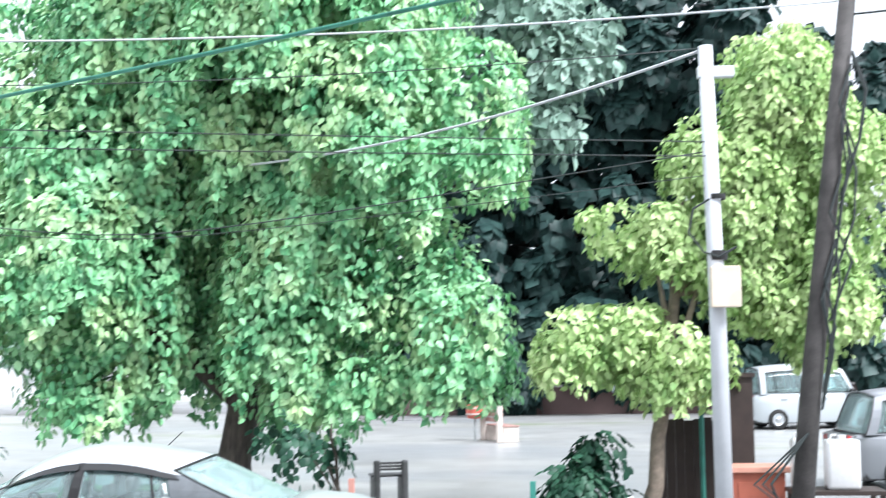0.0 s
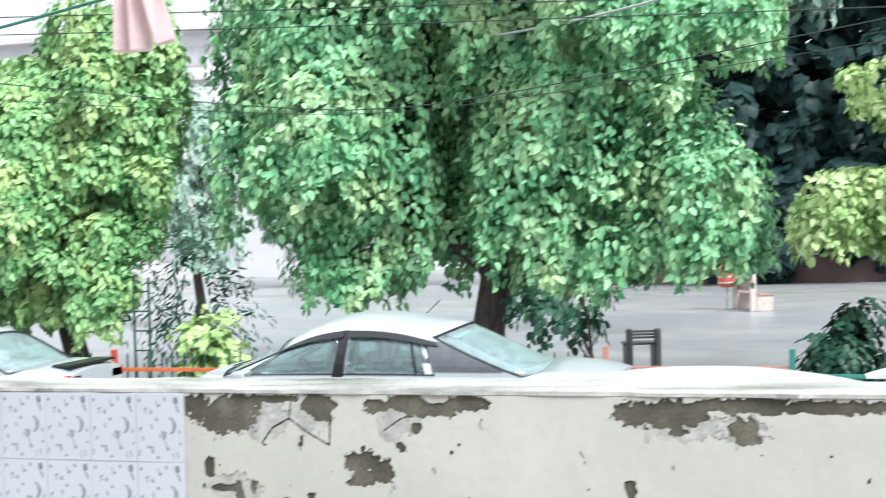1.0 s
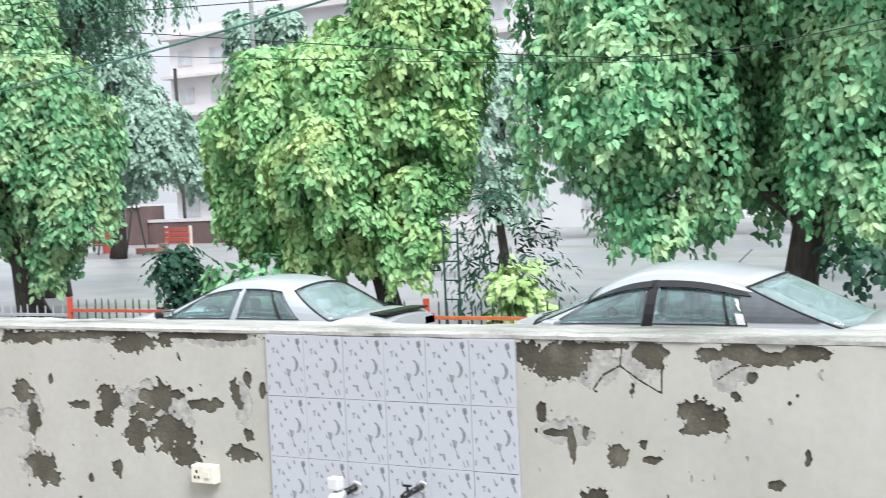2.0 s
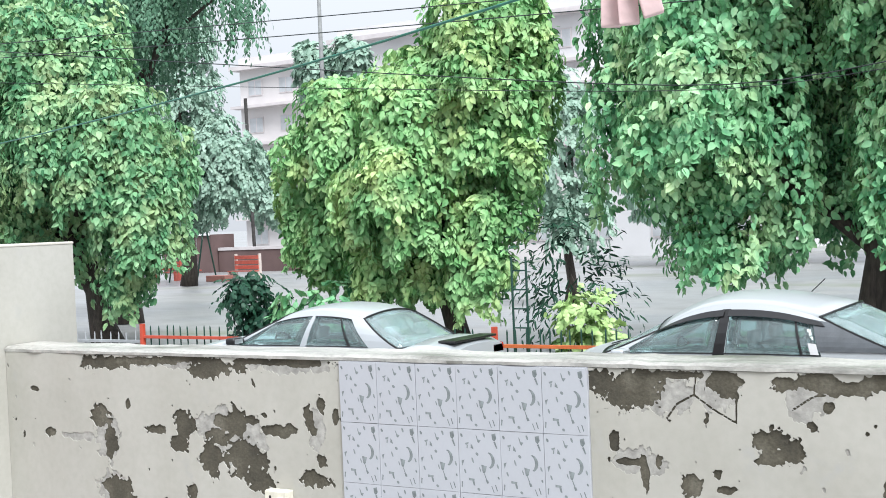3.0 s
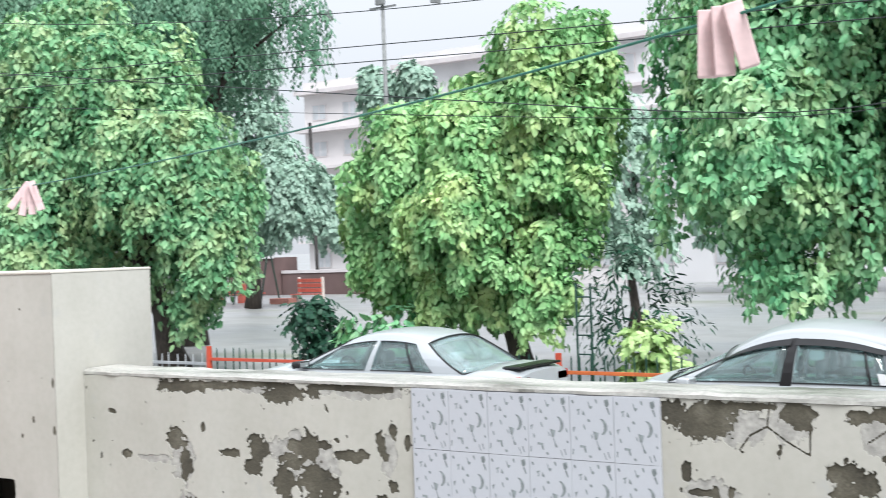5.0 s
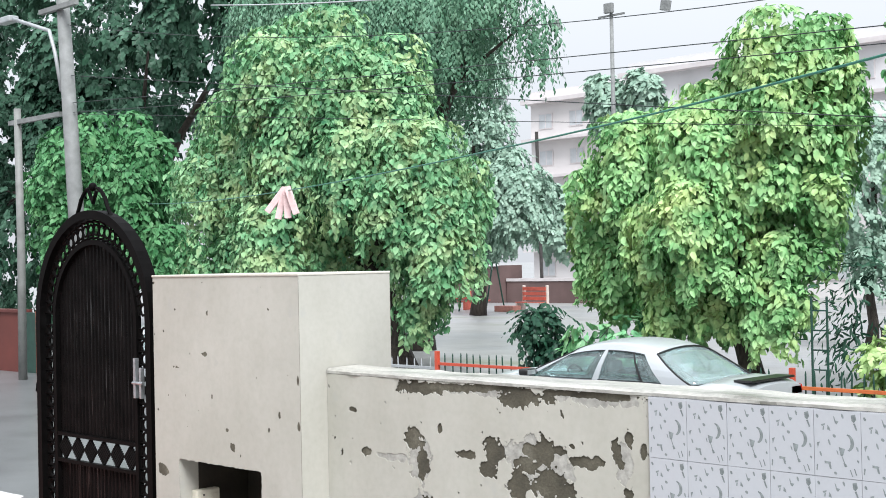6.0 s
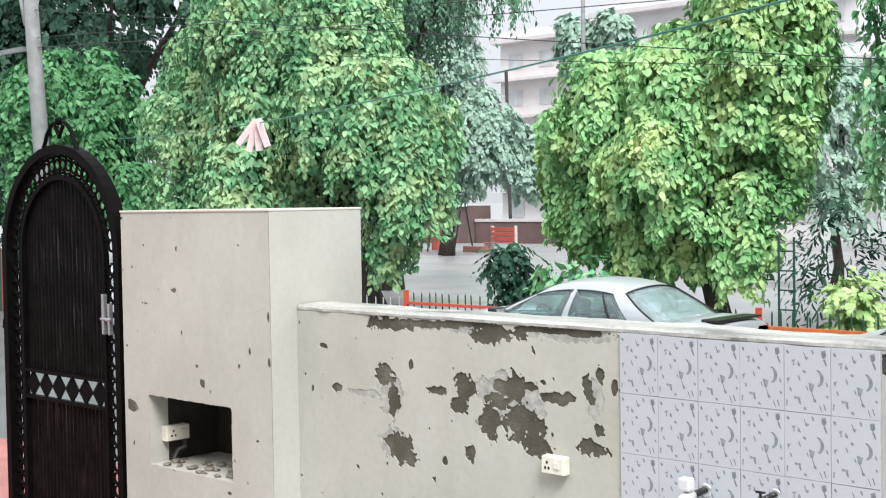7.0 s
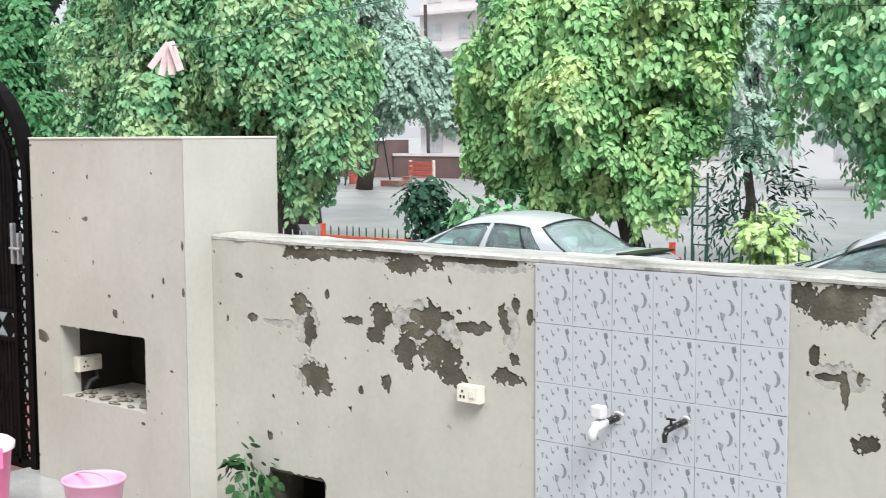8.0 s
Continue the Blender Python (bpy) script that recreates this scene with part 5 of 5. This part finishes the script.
slung(0.145, 0.0067, "black overhead cable sagging between the poles")
slung(0.105, 0.0045, "thin black overhead cable between the poles")
hang("overhead_cable", (5.15, 9, 5.28), (-1.5, 14.0, 4.9), 0.22, 0.017, PALE_CABLE, "thick pale service cable from the pole top")
hang("overhead_cable", (5.15, 9, 5.3), (-21.2, 9, 7.3), 0.9, 0.006, CABLE, "black overhead cable running to the street light")
hang("overhead_cable", (6.55, 9, 5.75), (-16.0, 9, 6.9), 0.6, 0.011, PALE_CABLE, "pale overhead cable above the trees")
hang("overhead_cable", (6.6, 9, 5.95), (4.0, 2.0, 5.2), 0.1, 0.011, PALE_CABLE, "pale overhead cable to the house")
hang("overhead_cable", (6.6, 9, 5.6), (14.0, 7.0, 6.6), 0.25, 0.012, CABLE, "black overhead cable to the next pole")
hang("overhead_cable", (-21.2, 9, 5.65), (5.2, 8.95, 4.3), 0.06, 0.0065, CABLE, "black service cable between the poles")
hang("overhead_cable", (-21.2, 9, 5.45), (5.2, 8.95, 4.15), 0.1, 0.0065, CABLE, "black service cable between the poles")

# ---------------------------------------------------------------- park furniture
BENCH_RED = simple("faded_red_boards", (0.58, 0.13, 0.09), 0.5, 0, 0.2, 5)
BENCH_GREY = simple("dark_grey_boards", (0.1, 0.1, 0.105), 0.5, 0, 0.2, 5)
BENCH_END = simple("pale_concrete_end", (0.6, 0.52, 0.47), 0.7, 0, 0.2, 5)


def bench(x, y, rz, boards, ends, label, length=1.5, top=1.15):
    t = thing("park_bench", x, y, ROAD, label, "bench", "park benches", rz=rz)
    for s in (-1, 1):
        e = part("end_frame", slab(s * length / 2 - 0.05, s * length / 2 + 0.05, 0.12, 0.28, 0, top, bevel=0.03), ends, t)
        part("foot", slab(s * length / 2 - 0.05, s * length / 2 + 0.05, -0.35, 0.12, 0, 0.42, bevel=0.02), ends, e)
    for k in range(3):
        part("seat_board", slab(-length / 2 - 0.08, length / 2 + 0.08, -0.35 + 0.15 * k, -0.22 + 0.15 * k, 0.42, 0.455, bevel=0.008), boards, t)
        part("back_board", slab(-length / 2 + 0.0, length / 2 + 0.0, 0.09, 0.125, 0.5 + (top - 0.55) * k / 3 + 0.03, 0.5 + (top - 0.55) * (k + 0.75) / 3 + 0.03, bevel=0.008), boards, t)
    return t


bench(-37.4, 42.5, -5, BENCH_RED, BENCH_END, "faded red park bench with pale concrete ends", 1.6, 1.25)
bench(0.75, 16.9, 195, BENCH_GREY, BENCH_GREY, "small dark slatted seat standing in the flooded park", 0.46, 0.7)
bench(1.85, 31.2, 115, simple("weathered_pink_paint", (0.42, 0.25, 0.22), 0.6, 0, 0.3, 5), BENCH_END, "pale red concrete bench beside a path", 1.2, 1.0)
bench(-43.0, 43, 8, BENCH_RED, BENCH_RED, "red park bench near the swing", 1.4, 1.0)
tagged(part("plinth", slab(-39.1, -37.9, 41.6, 42.2, ROAD, -0.02, bevel=0.02), simple("dull_red_plinth", (0.45, 0.2, 0.16), 0.6, 0, 0.2, 5)), "dull red concrete plinth by the bench", "plinth")

bin_ = thing("litter_bin", 1.2, 31.5, ROAD, "round red litter bin on a post", "litter bin")
part("post", pipe([(0, 0, 0), (0, 0, 0.7)], 0.03), GREY_IRON, bin_)
part("drum", lathe(bmesh.new(), [(0.0, 0.6), (0.2, 0.62), (0.24, 0.75), (0.24, 1.1), (0.16, 1.22), (0.0, 1.25)], 16), BENCH_RED, bin_, smooth=True)
for z in (0.72, 0.88, 1.04):
    part("hoop", lathe(bmesh.new(), [(0.245, z), (0.25, z + 0.02), (0.245, z + 0.04)], 16), BENCH_END, bin_)

swing = thing("swing_frame", -40.3, 42, ROAD, "tall dark A-frame swing in the park", "swing")
for s in (-1, 1):
    for q in (-1, 1):
        part("leg", pipe([(s * 0.9 + q * 0.0, q * 0.7, 0), (s * 0.9, 0, 2.9)], 0.04), GREEN_IRON, swing)
part("top_bar", pipe([(-1.1, 0, 2.9), (1.1, 0, 2.9)], 0.045), BENCH_RED, swing)
for s in (-0.3, 0.3):
    part("chain", pipe([(s, 0, 2.9), (s, 0.05, 0.55)], 0.012, 5), GREY_IRON, swing)
part("swing_seat", slab(-0.4, 0.4, -0.1, 0.2, 0.5, 0.56), BENCH_RED, swing)

ladder = thing("iron_ladder", -5.83, 12.0, ROAD, "narrow dark green iron ladder standing by the fence", "ladder")
for s in (0, 0.24):
    part("stile", pipe([(s, 0, 0), (s, 0, 1.85)], 0.018, 6), GREEN_IRON, ladder)
for k in range(6):
    part("rung", pipe([(0, 0, 0.25 + 0.28 * k), (0.24, 0, 0.25 + 0.28 * k)], 0.012, 6), GREEN_IRON, ladder)

# far edge of the park: a low dark wall with a light coping
BROWN = simple("dark_brown_wall", (0.14, 0.09, 0.085), 0.8, 0, 0.25, 0.6, 0.3)
COPE = simple("pale_coping", (0.6, 0.56, 0.56), 0.6, 0, 0.12, 1)
w = tagged(part("wall_far", slab(-47.6, -30, 52, 52.25, ROAD, 0.95), BROWN), "low dark brown wall at the park's far edge", "wall", kind="structure")
part("coping", slab(-47.6, -30, 51.95, 52.3, 0.95, 1.12), COPE, w)
w = tagged(part("wall_far", slab(-5, 20, 46, 46.25, ROAD, 0.75), BROWN), "low dark brown wall at the park's far edge", "wall", kind="structure")
part("coping", slab(-5, 20, 45.95, 46.3, 0.75, 0.83), COPE, w)
kiosk = thing("kiosk", -49.6, 52.5, ROAD, "small brown park hut with a white board", "hut")
part("wall", slab(-1.9, 1.9, -1, 1, 0, 2.2), BROWN, kiosk)
part("notice_board", slab(-1.0, 1.85, -1.1, -1.02, 2.15, 4.0, bevel=0.02), simple("white_board", (0.78, 0.76, 0.77), 0.5, 0, 0.06, 1), kiosk, "plain white notice board")
part("roof", slab(-2.1, 2.1, -1.2, 1.2, 4.0, 4.1), COPE, kiosk)

# floodlight mast
mast = thing("floodlight_mast", -40.1, 52.8, ROAD, "tall grey floodlight mast in the park", "floodlight")
part("shaft", pipe([(0, 0, 0), (0, 0, 9), (0, 0, 16.4)], [0.16, 0.13, 0.1], 10), GREY_POLE, mast, smooth=True)
part("cross_arm", slab(-0.9, 0.9, -0.05, 0.05, 15.9, 16.0), GREY_POLE, mast)
for s in (-0.75, 0.0, 0.75):
    part("floodlight", slab(s - 0.28, s + 0.28, -0.35, -0.1, 16.05, 16.6, bevel=0.04), GREY_POLE, mast).rotation_euler = (0.0, 0.25 * s, 0)
mast2 = thing("utility_pole", -45.7, 53, ROAD, "thin dark pole beyond the far wall", "pole", "power poles")
part("shaft", pipe([(0, 0, 0), (-0.2, 0, 10)], 0.1, 8), OLD_WOOD, mast2)

# ---------------------------------------------------------------- far buildings
PALE_WALL = simple("pale_grey_render", (0.64, 0.635, 0.645), 0.8, 0, 0.1, 0.3, 0.1)
PINK_WALL = simple("pale_pinkish_render", (0.67, 0.64, 0.635), 0.8, 0, 0.1, 0.3, 0.1)
# far panes are pale because distance haze is mixed into the glass colour
HAZE_PANE = simple("haze_pale_window_glass", (0.52, 0.54, 0.56), 0.15, 0, 0.2, 1, 0)


def building(x, y, w, d, floors, fh, mat, label, balcony=True, rz=0):
    t = thing("apartment_building", x, y, ROAD, label, "building", "buildings beyond the park", rz=rz)
    h = floors * fh
    part("wall", slab(0, w, 0, d, 0, h), mat, t)
    part("roof", slab(-0.5, w + 0.5, -0.9, d + 0.3, h, h + 0.35), COPE, t)
    part("parapet", slab(0, w, -0.1, 0.1, h + 0.35, h + 1.15), mat, t)
    n = max(2, int(w / 3.2))
    for f in range(floors):
        if balcony and f:
            part("balcony", slab(-0.3, w + 0.3, -1.1, -0.003, f * fh - 0.12, f * fh + 0.12), COPE, t)
        for k in range(n):
            cx = w * (k + 0.5) / n
            win = part("window", slab(cx - 0.8, cx + 0.8, -0.06, 0.02, f * fh + 1.0, f * fh + 2.4), COPE, t)
            for s in (-1, 1):
                part("pane", slab(cx + s * 0.38 - 0.33, cx + s * 0.38 + 0.33, -0.075, -0.062, f * fh + 1.08, f * fh + 2.32), HAZE_PANE, win)
    return t


building(-73, 84, 14, 10, 5, 3.3, PINK_WALL, "pale pinkish apartment block with slab balconies in rain")
building(-59, 80, 22, 12, 5, 3.4, PALE_WALL, "pale grey apartment block with deep balconies in rain")
building(-44, 62, 14, 10, 2, 3.2, PINK_WALL, "low pale house beyond the far wall", False)
building(-30, 62, 12, 10, 3, 3.2, PALE_WALL, "pale house with an air conditioner on its wall", False)
ac = thing("air_conditioner", -28.9, 61.9, 5.6, "white outdoor air-conditioner unit on a house wall", "air conditioner")
part("case", slab(-0.5, 0.5, -0.4, 0, 0, 0.8, bevel=0.03), PVC, ac)
part("fan_grille", lathe(bmesh.new(), [(0.0, 0.0), (0.3, 0.0), (0.32, 0.02), (0.0, 0.03)], 16), GREY_IRON, ac).matrix_basis = pose(-0.1, -0.4, 0.4, 90)

# ---------------------------------------------------------------- stall beside the poles, red wall by the gate
RUST = simple("rust_red_sheet", (0.36, 0.1, 0.06), 0.6, 0, 0.2, 4, 0.2)
box_ = thing("stall_counter", 5.7, 12.0, ROAD, "rust-red metal stall counter under the pole", "counter")
part("body", slab(0, 0.66, 0, 0.5, 0, 0.92, bevel=0.01), RUST, box_)
part("counter_top", slab(-0.06, 0.72, -0.06, 0.55, 0.92, 0.99, bevel=0.01), simple("pale_rust_top", (0.55, 0.27, 0.2), 0.5, 0, 0.2, 5), box_)
part("panel", slab(0.08, 0.58, -0.012, -0.002, 0.1, 0.8, bevel=0.004), RUST, box_)
cup = thing("cupboard", 5.78, 13.0, ROAD, "tall dark brown wooden cupboard beside the stall", "cupboard")
DARKWOOD = simple("dark_brown_wood", (0.035, 0.022, 0.018), 0.6, 0, 0.3, 6, 0.2)
part("carcass", slab(0, 0.36, 0, 0.4, 0, 2.08, bevel=0.01), DARKWOOD, cup)
part("door", slab(0.02, 0.34, -0.02, -0.003, 0.1, 2.0, bevel=0.004), DARKWOOD, cup)
part("cornice", slab(-0.03, 0.39, -0.04, 0.43, 2.08, 2.13), DARKWOOD, cup)
brd = thing("board_fence", 4.95, 14.2, ROAD, "dark board screen behind the young tree", "screen")
for k in range(7):
    part("board", slab(k * 0.13, k * 0.13 + 0.127, 0, 0.03, 0, 1.45 + 0.02 * (k % 3)), DARKWOOD, brd)
part("teal_post", pipe([(0.62, -0.12, 0), (0.62, -0.12, 2.2)], 0.035), TEAL, brd)
tab = thing("stall_table", 6.5, 11.4, ROAD, "low dark table holding white cans", "table")
part("table_top", slab(-0.15, 0.95, 0, 0.6, 0.7, 0.75), DARKWOOD, tab)
for a, c in ((-0.1, 0.05), (0.9, 0.05), (-0.1, 0.55), (0.9, 0.55)):
    part("leg", slab(a - 0.03, a + 0.03, c - 0.03, c + 0.03, 0, 0.7), DARKWOOD, tab)


def can(x, y, w, h):
    t = thing("water_can", x, y, ROAD + 0.75, "white plastic water can on the stall table", "water can", "white cans on the table")
    part("body", slab(-w / 2, w / 2, -0.14, 0.14, 0, h, bevel=0.045), PVC, t, smooth=True)
    part("neck", lathe(bmesh.new(), [(0.05, h - 0.01), (0.05, h + 0.05), (0.0, h + 0.055)], 12), PVC, t)
    part("carry_handle", pipe([(-w * 0.35, 0, h - 0.01), (-w * 0.3, 0, h + 0.05), (w * 0.0 - 0.06, 0, h + 0.05)], 0.015, 6), PVC, t)


can(6.5, 11.65, 0.24, 0.62)
can(6.98, 11.65, 0.4, 0.6)
rw = thing("brick_red_wall", -29.0, 10.2, ROAD, "brick-red boundary wall with a green gate", "wall", kind="structure")
part("wall", slab(0, 3.2, 0, 0.25, 0, 1.45), simple("brick_red_paint", (0.13, 0.03, 0.022), 0.7, 0, 0.2, 1.2, 0.2), rw)
part("coping", slab(-0.05, 3.24, -0.05, 0.3, 1.45, 1.52), simple("dark_red_cope", (0.12, 0.03, 0.025), 0.7, 0, 0.2, 2), rw)
part("green_gate", slab(3.26, 4.04, 0.05, 0.12, 0, 1.45), GREEN_IRON, rw)
part("gate_post", slab(4.06, 4.3, -0.05, 0.2, 0, 1.5), RUST, rw)

# ---------------------------------------------------------------- trees
tree("large broad park tree with dense drooping green leaves", (-1.35, 14.8, ROAD), (-1.2, 15.0, 5.5), 0.28,
     [(-3.7, 14.4, 3.0, 1.75, 1.9), (-3.1, 14.6, 4.5, 1.45, 1.5), (-0.12, 14.6, 3.3, 1.28, 2.2), (-1.0, 14.7, 5.0, 1.1, 1.1), (-1.7, 15.6, 3.2, 0.8, 1.8), (-1.6, 15.2, 2.2, 0.7, 1.0), (1.75, 14.6, 3.0, 1.2, 1.8),
      (-2.7, 15.3, 5.7, 2.5, 2.0), (0.55, 15.1, 5.7, 2.5, 2.1), (-4.5, 15, 4.9, 1.15, 1.5), (-3.5, 14.5, 1.5, 1.4, 0.65),
      (-0.2, 14.7, 1.5, 1.15, 0.65), (0.9, 14.5, 1.6, 1.0, 0.6), (1.8, 14.5, 1.75, 0.7, 0.6), (-5.3, 14.6, 3.7, 0.35, 0.9),
      (-1.5, 16.6, 3.4, 2.0, 2.3), (-1.2, 15.6, 7.2, 3.0, 1.8), (-3.7, 15.4, 6.9, 1.8, 1.6), (-0.6, 15.6, 8.6, 3.2, 1.5)], 160000, 0, 0.15, LEAF_B, 11, clump=0.95)
tree("park tree with bright yellow-green drooping leaves", (-8.1, 14.3, ROAD), (-8.9, 14.3, 3.0), 0.22,
     [(-10.3, 14.2, 3.35, 1.4, 1.4), (-8.49, 14, 2.83, 1.74, 1.64), (-7.08, 14, 4.15, 1.12, 1.5), (-7.24, 14, 5.2, 1.0, 0.8),
      (-9.5, 14, 2.1, 1.4, 0.65), (-6.99, 14, 2.1, 0.8, 0.65), (-10.9, 14, 2.0, 0.55, 0.85), (-8.9, 14, 1.2, 1.2, 0.55), (-7.3, 13.9, 1.3, 0.75, 0.55), (-10.2, 14, 1.5, 0.8, 0.6), (-8.7, 13.9, 4.0, 1.0, 0.9), (-9.4, 14, 4.2, 0.7, 0.6), (-7.8, 13.9, 4.3, 0.6, 0.8), (-6.6, 13.9, 3.0, 0.6, 1.0)], 78000, 0, 0.145, LEAF_A, 12, clump=0.62)
tree("park tree with a tall domed crown of bright leaves", (-17.0, 14.6, ROAD), (-18.6, 14.6, 4.2), 0.28,
     [(-19.13, 14.5, 5.99, 2.48, 1.7), (-21.2, 14.5, 4.2, 2.4, 2.07), (-17.12, 14.5, 3.94, 2.09, 1.85), (-15.76, 14.5, 2.79, 1.07, 1.42),
      (-18.7, 14.2, 4.7, 1.9, 1.6), (-20.4, 14.3, 3.6, 2.0, 1.7), (-17.6, 14.3, 5.2, 1.5, 1.3), (-19.86, 14.5, 2.52, 3.0, 1.19), (-16.15, 14.5, 1.24, 0.72, 0.84)], 112000, 0, 0.16, LEAF_T, 13, clump=0.75)
tree("clipped round tree with dense mid-green leaves", (-34.5, 18.5, ROAD), (-34.5, 18.5, 4), 0.25,
     [(-34.56, 18, 4.6, 2.7, 2.6), (-33.6, 18, 2.6, 2.6, 1.6), (-36, 18, 3.2, 1.8, 2.2)], 34000, 0, 0.24, LEAF_E, 14, clump=0.75, fall=1.5)
tree("lime-green young tree beside the power poles", (4.67, 13.3, ROAD), (5.3, 13.4, 4.2), 0.12,
     [(4.35, 13.2, 2.1, 1.3, 0.6), (5.2, 13.2, 1.75, 0.85, 0.5), (6.65, 13.4, 5.5, 0.9, 1.04), (7.36, 13.6, 4.17, 0.96, 1.59),
      (6.01, 13.4, 4.35, 0.95, 1.18), (4.85, 13.3, 3.6, 0.75, 0.65), (7.2, 13.4, 2.6, 0.65, 0.75), (4.05, 13.2, 3.95, 0.31, 0.25), (5.75, 13.4, 3.2, 0.75, 0.7), (6.4, 13.5, 2.9, 0.7, 0.8)], 42000, 0, 0.125, LEAF_Y, 15, bark=PALE_BARK, clump=0.38, fall=1.3, loose=0.5)
tree("tall tree with shade-black leaves behind the lime tree", (5, 50, ROAD), (5, 50, 14), 0.5,
     [(3.5, 50, 7, 6.0, 6.5), (8.0, 50, 15, 6.5, 6), (2.5, 50, 15, 6.5, 6), (12.5, 50, 9, 6.5, 7.5), (-4, 51, 13, 6, 6.5), (6, 50, 4, 6, 4), (0, 51, 7, 6, 6), (5, 51, 11, 5, 6), (12, 50, 3, 6, 3.5), (1, 50, 3, 6, 3.2)], 12500, 7, 0.7, LEAF_SHADE, 16, oval=False, slim=0.8)
tree("tall loose tree with large greyish green leaves", (-3.4, 22.5, ROAD), (0.2, 22.5, 8.0), 0.22,
     [(0.2, 22.5, 8.6, 1.9, 1.8), (2.4, 22.5, 8.9, 1.5, 1.4), (3.5, 22.5, 8.4, 1.0, 1.2), (3.0, 22.5, 7.0, 0.9, 0.8), (1.6, 22.5, 6.6, 1.0, 0.9), (2.5, 22.5, 5.9, 0.5, 0.6), (4.2, 22.5, 8.7, 0.8, 1.0), (3.7, 22.5, 6.9, 0.6, 0.6)], 7500, 0, 0.3, LEAF_M, 24, clump=0.5, inner=0.12, loose=0.4)
tree("tall dark tree behind the clipped round tree", (-44, 24, ROAD), (-44, 24, 9), 0.5,
     [(-48, 23, 11.2, 5.6, 4.2), (-40, 23, 10.8, 5.0, 4.4), (-53, 23, 6, 3.4, 5.6), (-42, 23, 7.6, 3.6, 2.4), (-34, 24, 12, 4.5, 3.5), (-60, 23, 4, 5.5, 4.5), (-49, 24, 4, 5, 4), (-58, 23, 12, 5, 4.5)], 15000, 7, 0.26, LEAF_D, 17, oval=False)
tree("weeping tree with long hanging green twigs", (-22.5, 20.5, ROAD), (-22, 20.4, 8), 0.3,
     [(-21.5, 20, 8.4, 2.0, 1.7), (-18.9, 20, 9.2, 0.9, 0.6), (-17.7, 20, 8.3, 0.5, 1.2), (-24.7, 20, 9.3, 3.3, 1.6)], 5200, 10, 0.16, LEAF_W, 18, oval=False, droop=1.6, spray_len=0.8, slim=0.5)
tree("distant tree with rain haze in its grey-green leaves", (-36.8, 38, ROAD), (-36.8, 38, 9), 0.3,
     [(-36.84, 38, 8.96, 1.8, 3.9), (-34.6, 38, 4.98, 1.7, 2.1), (-37, 38, 5, 2.0, 2.5)], 6500, 7, 0.18, LEAF_HAZE, 19, oval=False)
tree("distant tree with haze-grey leaves in front of a building", (-44, 58, ROAD), (-43.5, 58, 11), 0.3,
     [(-44.3, 58, 11.8, 1.4, 1.8), (-41.7, 58, 12, 0.9, 1.6), (-48.6, 58, 4.7, 1.5, 2.2)], 1000, 7, 0.4, LEAF_HAZE, 20, oval=False)
tree("distant tree with haze-pale leaves between two park trees", (-12.4, 27, ROAD), (-12.3, 27, 4), 0.15,
     [(-12.3, 26.5, 3.9, 1.1, 1.8), (-11.9, 26.5, 2.0, 0.9, 0.9)], 900, 8, 0.15, LEAF_HAZE, 22, oval=False)
tree("row of trees with haze-grey leaves beyond the far wall", (-14, 50, ROAD), (-14, 50, 5), 0.3,
     [(-18, 50, 4.5, 3, 3), (-12, 50, 5, 3.5, 3.5), (-7, 50, 4.5, 3, 3)], 2200, 7, 0.45, LEAF_HAZE, 23, oval=False)

# shrubs by the fence
tree("dark green rounded shrub behind the fence", (-11.3, 12.6, ROAD), (-11.3, 12.6, 0.9), 0.05,
     [(-11.31, 12.6, 0.97, 0.55, 0.4), (-11.1, 12.6, 0.45, 0.35, 0.4)], 230, 8, 0.11, LEAF_C, 31, name="shrub")
tree("low green shrub behind the fence", (-9.9, 12.8, ROAD), (-9.9, 12.8, 0.6), 0.05,
     [(-9.96, 12.7, 0.75, 0.75, 0.4), (-9.3, 12.8, 0.5, 0.6, 0.4), (-10.6, 12.8, 0.4, 0.5, 0.4)], 260, 8, 0.14, LEAF_B, 32, name="shrub")
tree("yellow-green shrub growing through the fence", (-4.95, 12.0, ROAD), (-4.95, 12.0, 0.5), 0.04,
     [(-4.55, 11.8, 0.64, 0.32, 0.34), (-4.25, 11.7, 0.38, 0.38, 0.22), (-4.7, 11.8, 0.2, 0.33, 0.28)], 230, 8, 0.1, LEAF_Y, 33, name="shrub", clump=0.3, droop=0.35, spray_len=0.22)
tree("thin dark oleander with narrow leaves", (-5.4, 13.4, ROAD), (-5.4, 13.3, 1.0), 0.05,
     [(-5.46, 13.2, 1.22, 0.65, 0.7), (-5.0, 13.2, 0.9, 0.5, 0.5)], 110, 6, 0.16, LEAF_C, 34, name="shrub", slim=0.25, spray_len=0.5, droop=0.1)
tree("dark-leaved sapling behind the fence", (0.62, 13.2, ROAD), (0.45, 13.1, 1.2), 0.035,
     [(0.15, 13, 1.1, 0.55, 0.3), (0.55, 13, 0.6, 0.2, 0.24), (-0.2, 13, 1.05, 0.4, 0.3)], 46, 5, 0.14, LEAF_C, 35, name="shrub")
tree("low dark bush beside the teal fence", (3.9, 13.0, ROAD), (3.9, 13.0, 0.5), 0.04,
     [(3.9, 12.8, 0.42, 0.58, 0.34), (3.65, 12.8, 0.12, 0.6, 0.34), (4.14, 12.8, 0.95, 0.3, 0.3)], 270, 7, 0.12, LEAF_C, 36, name="shrub")
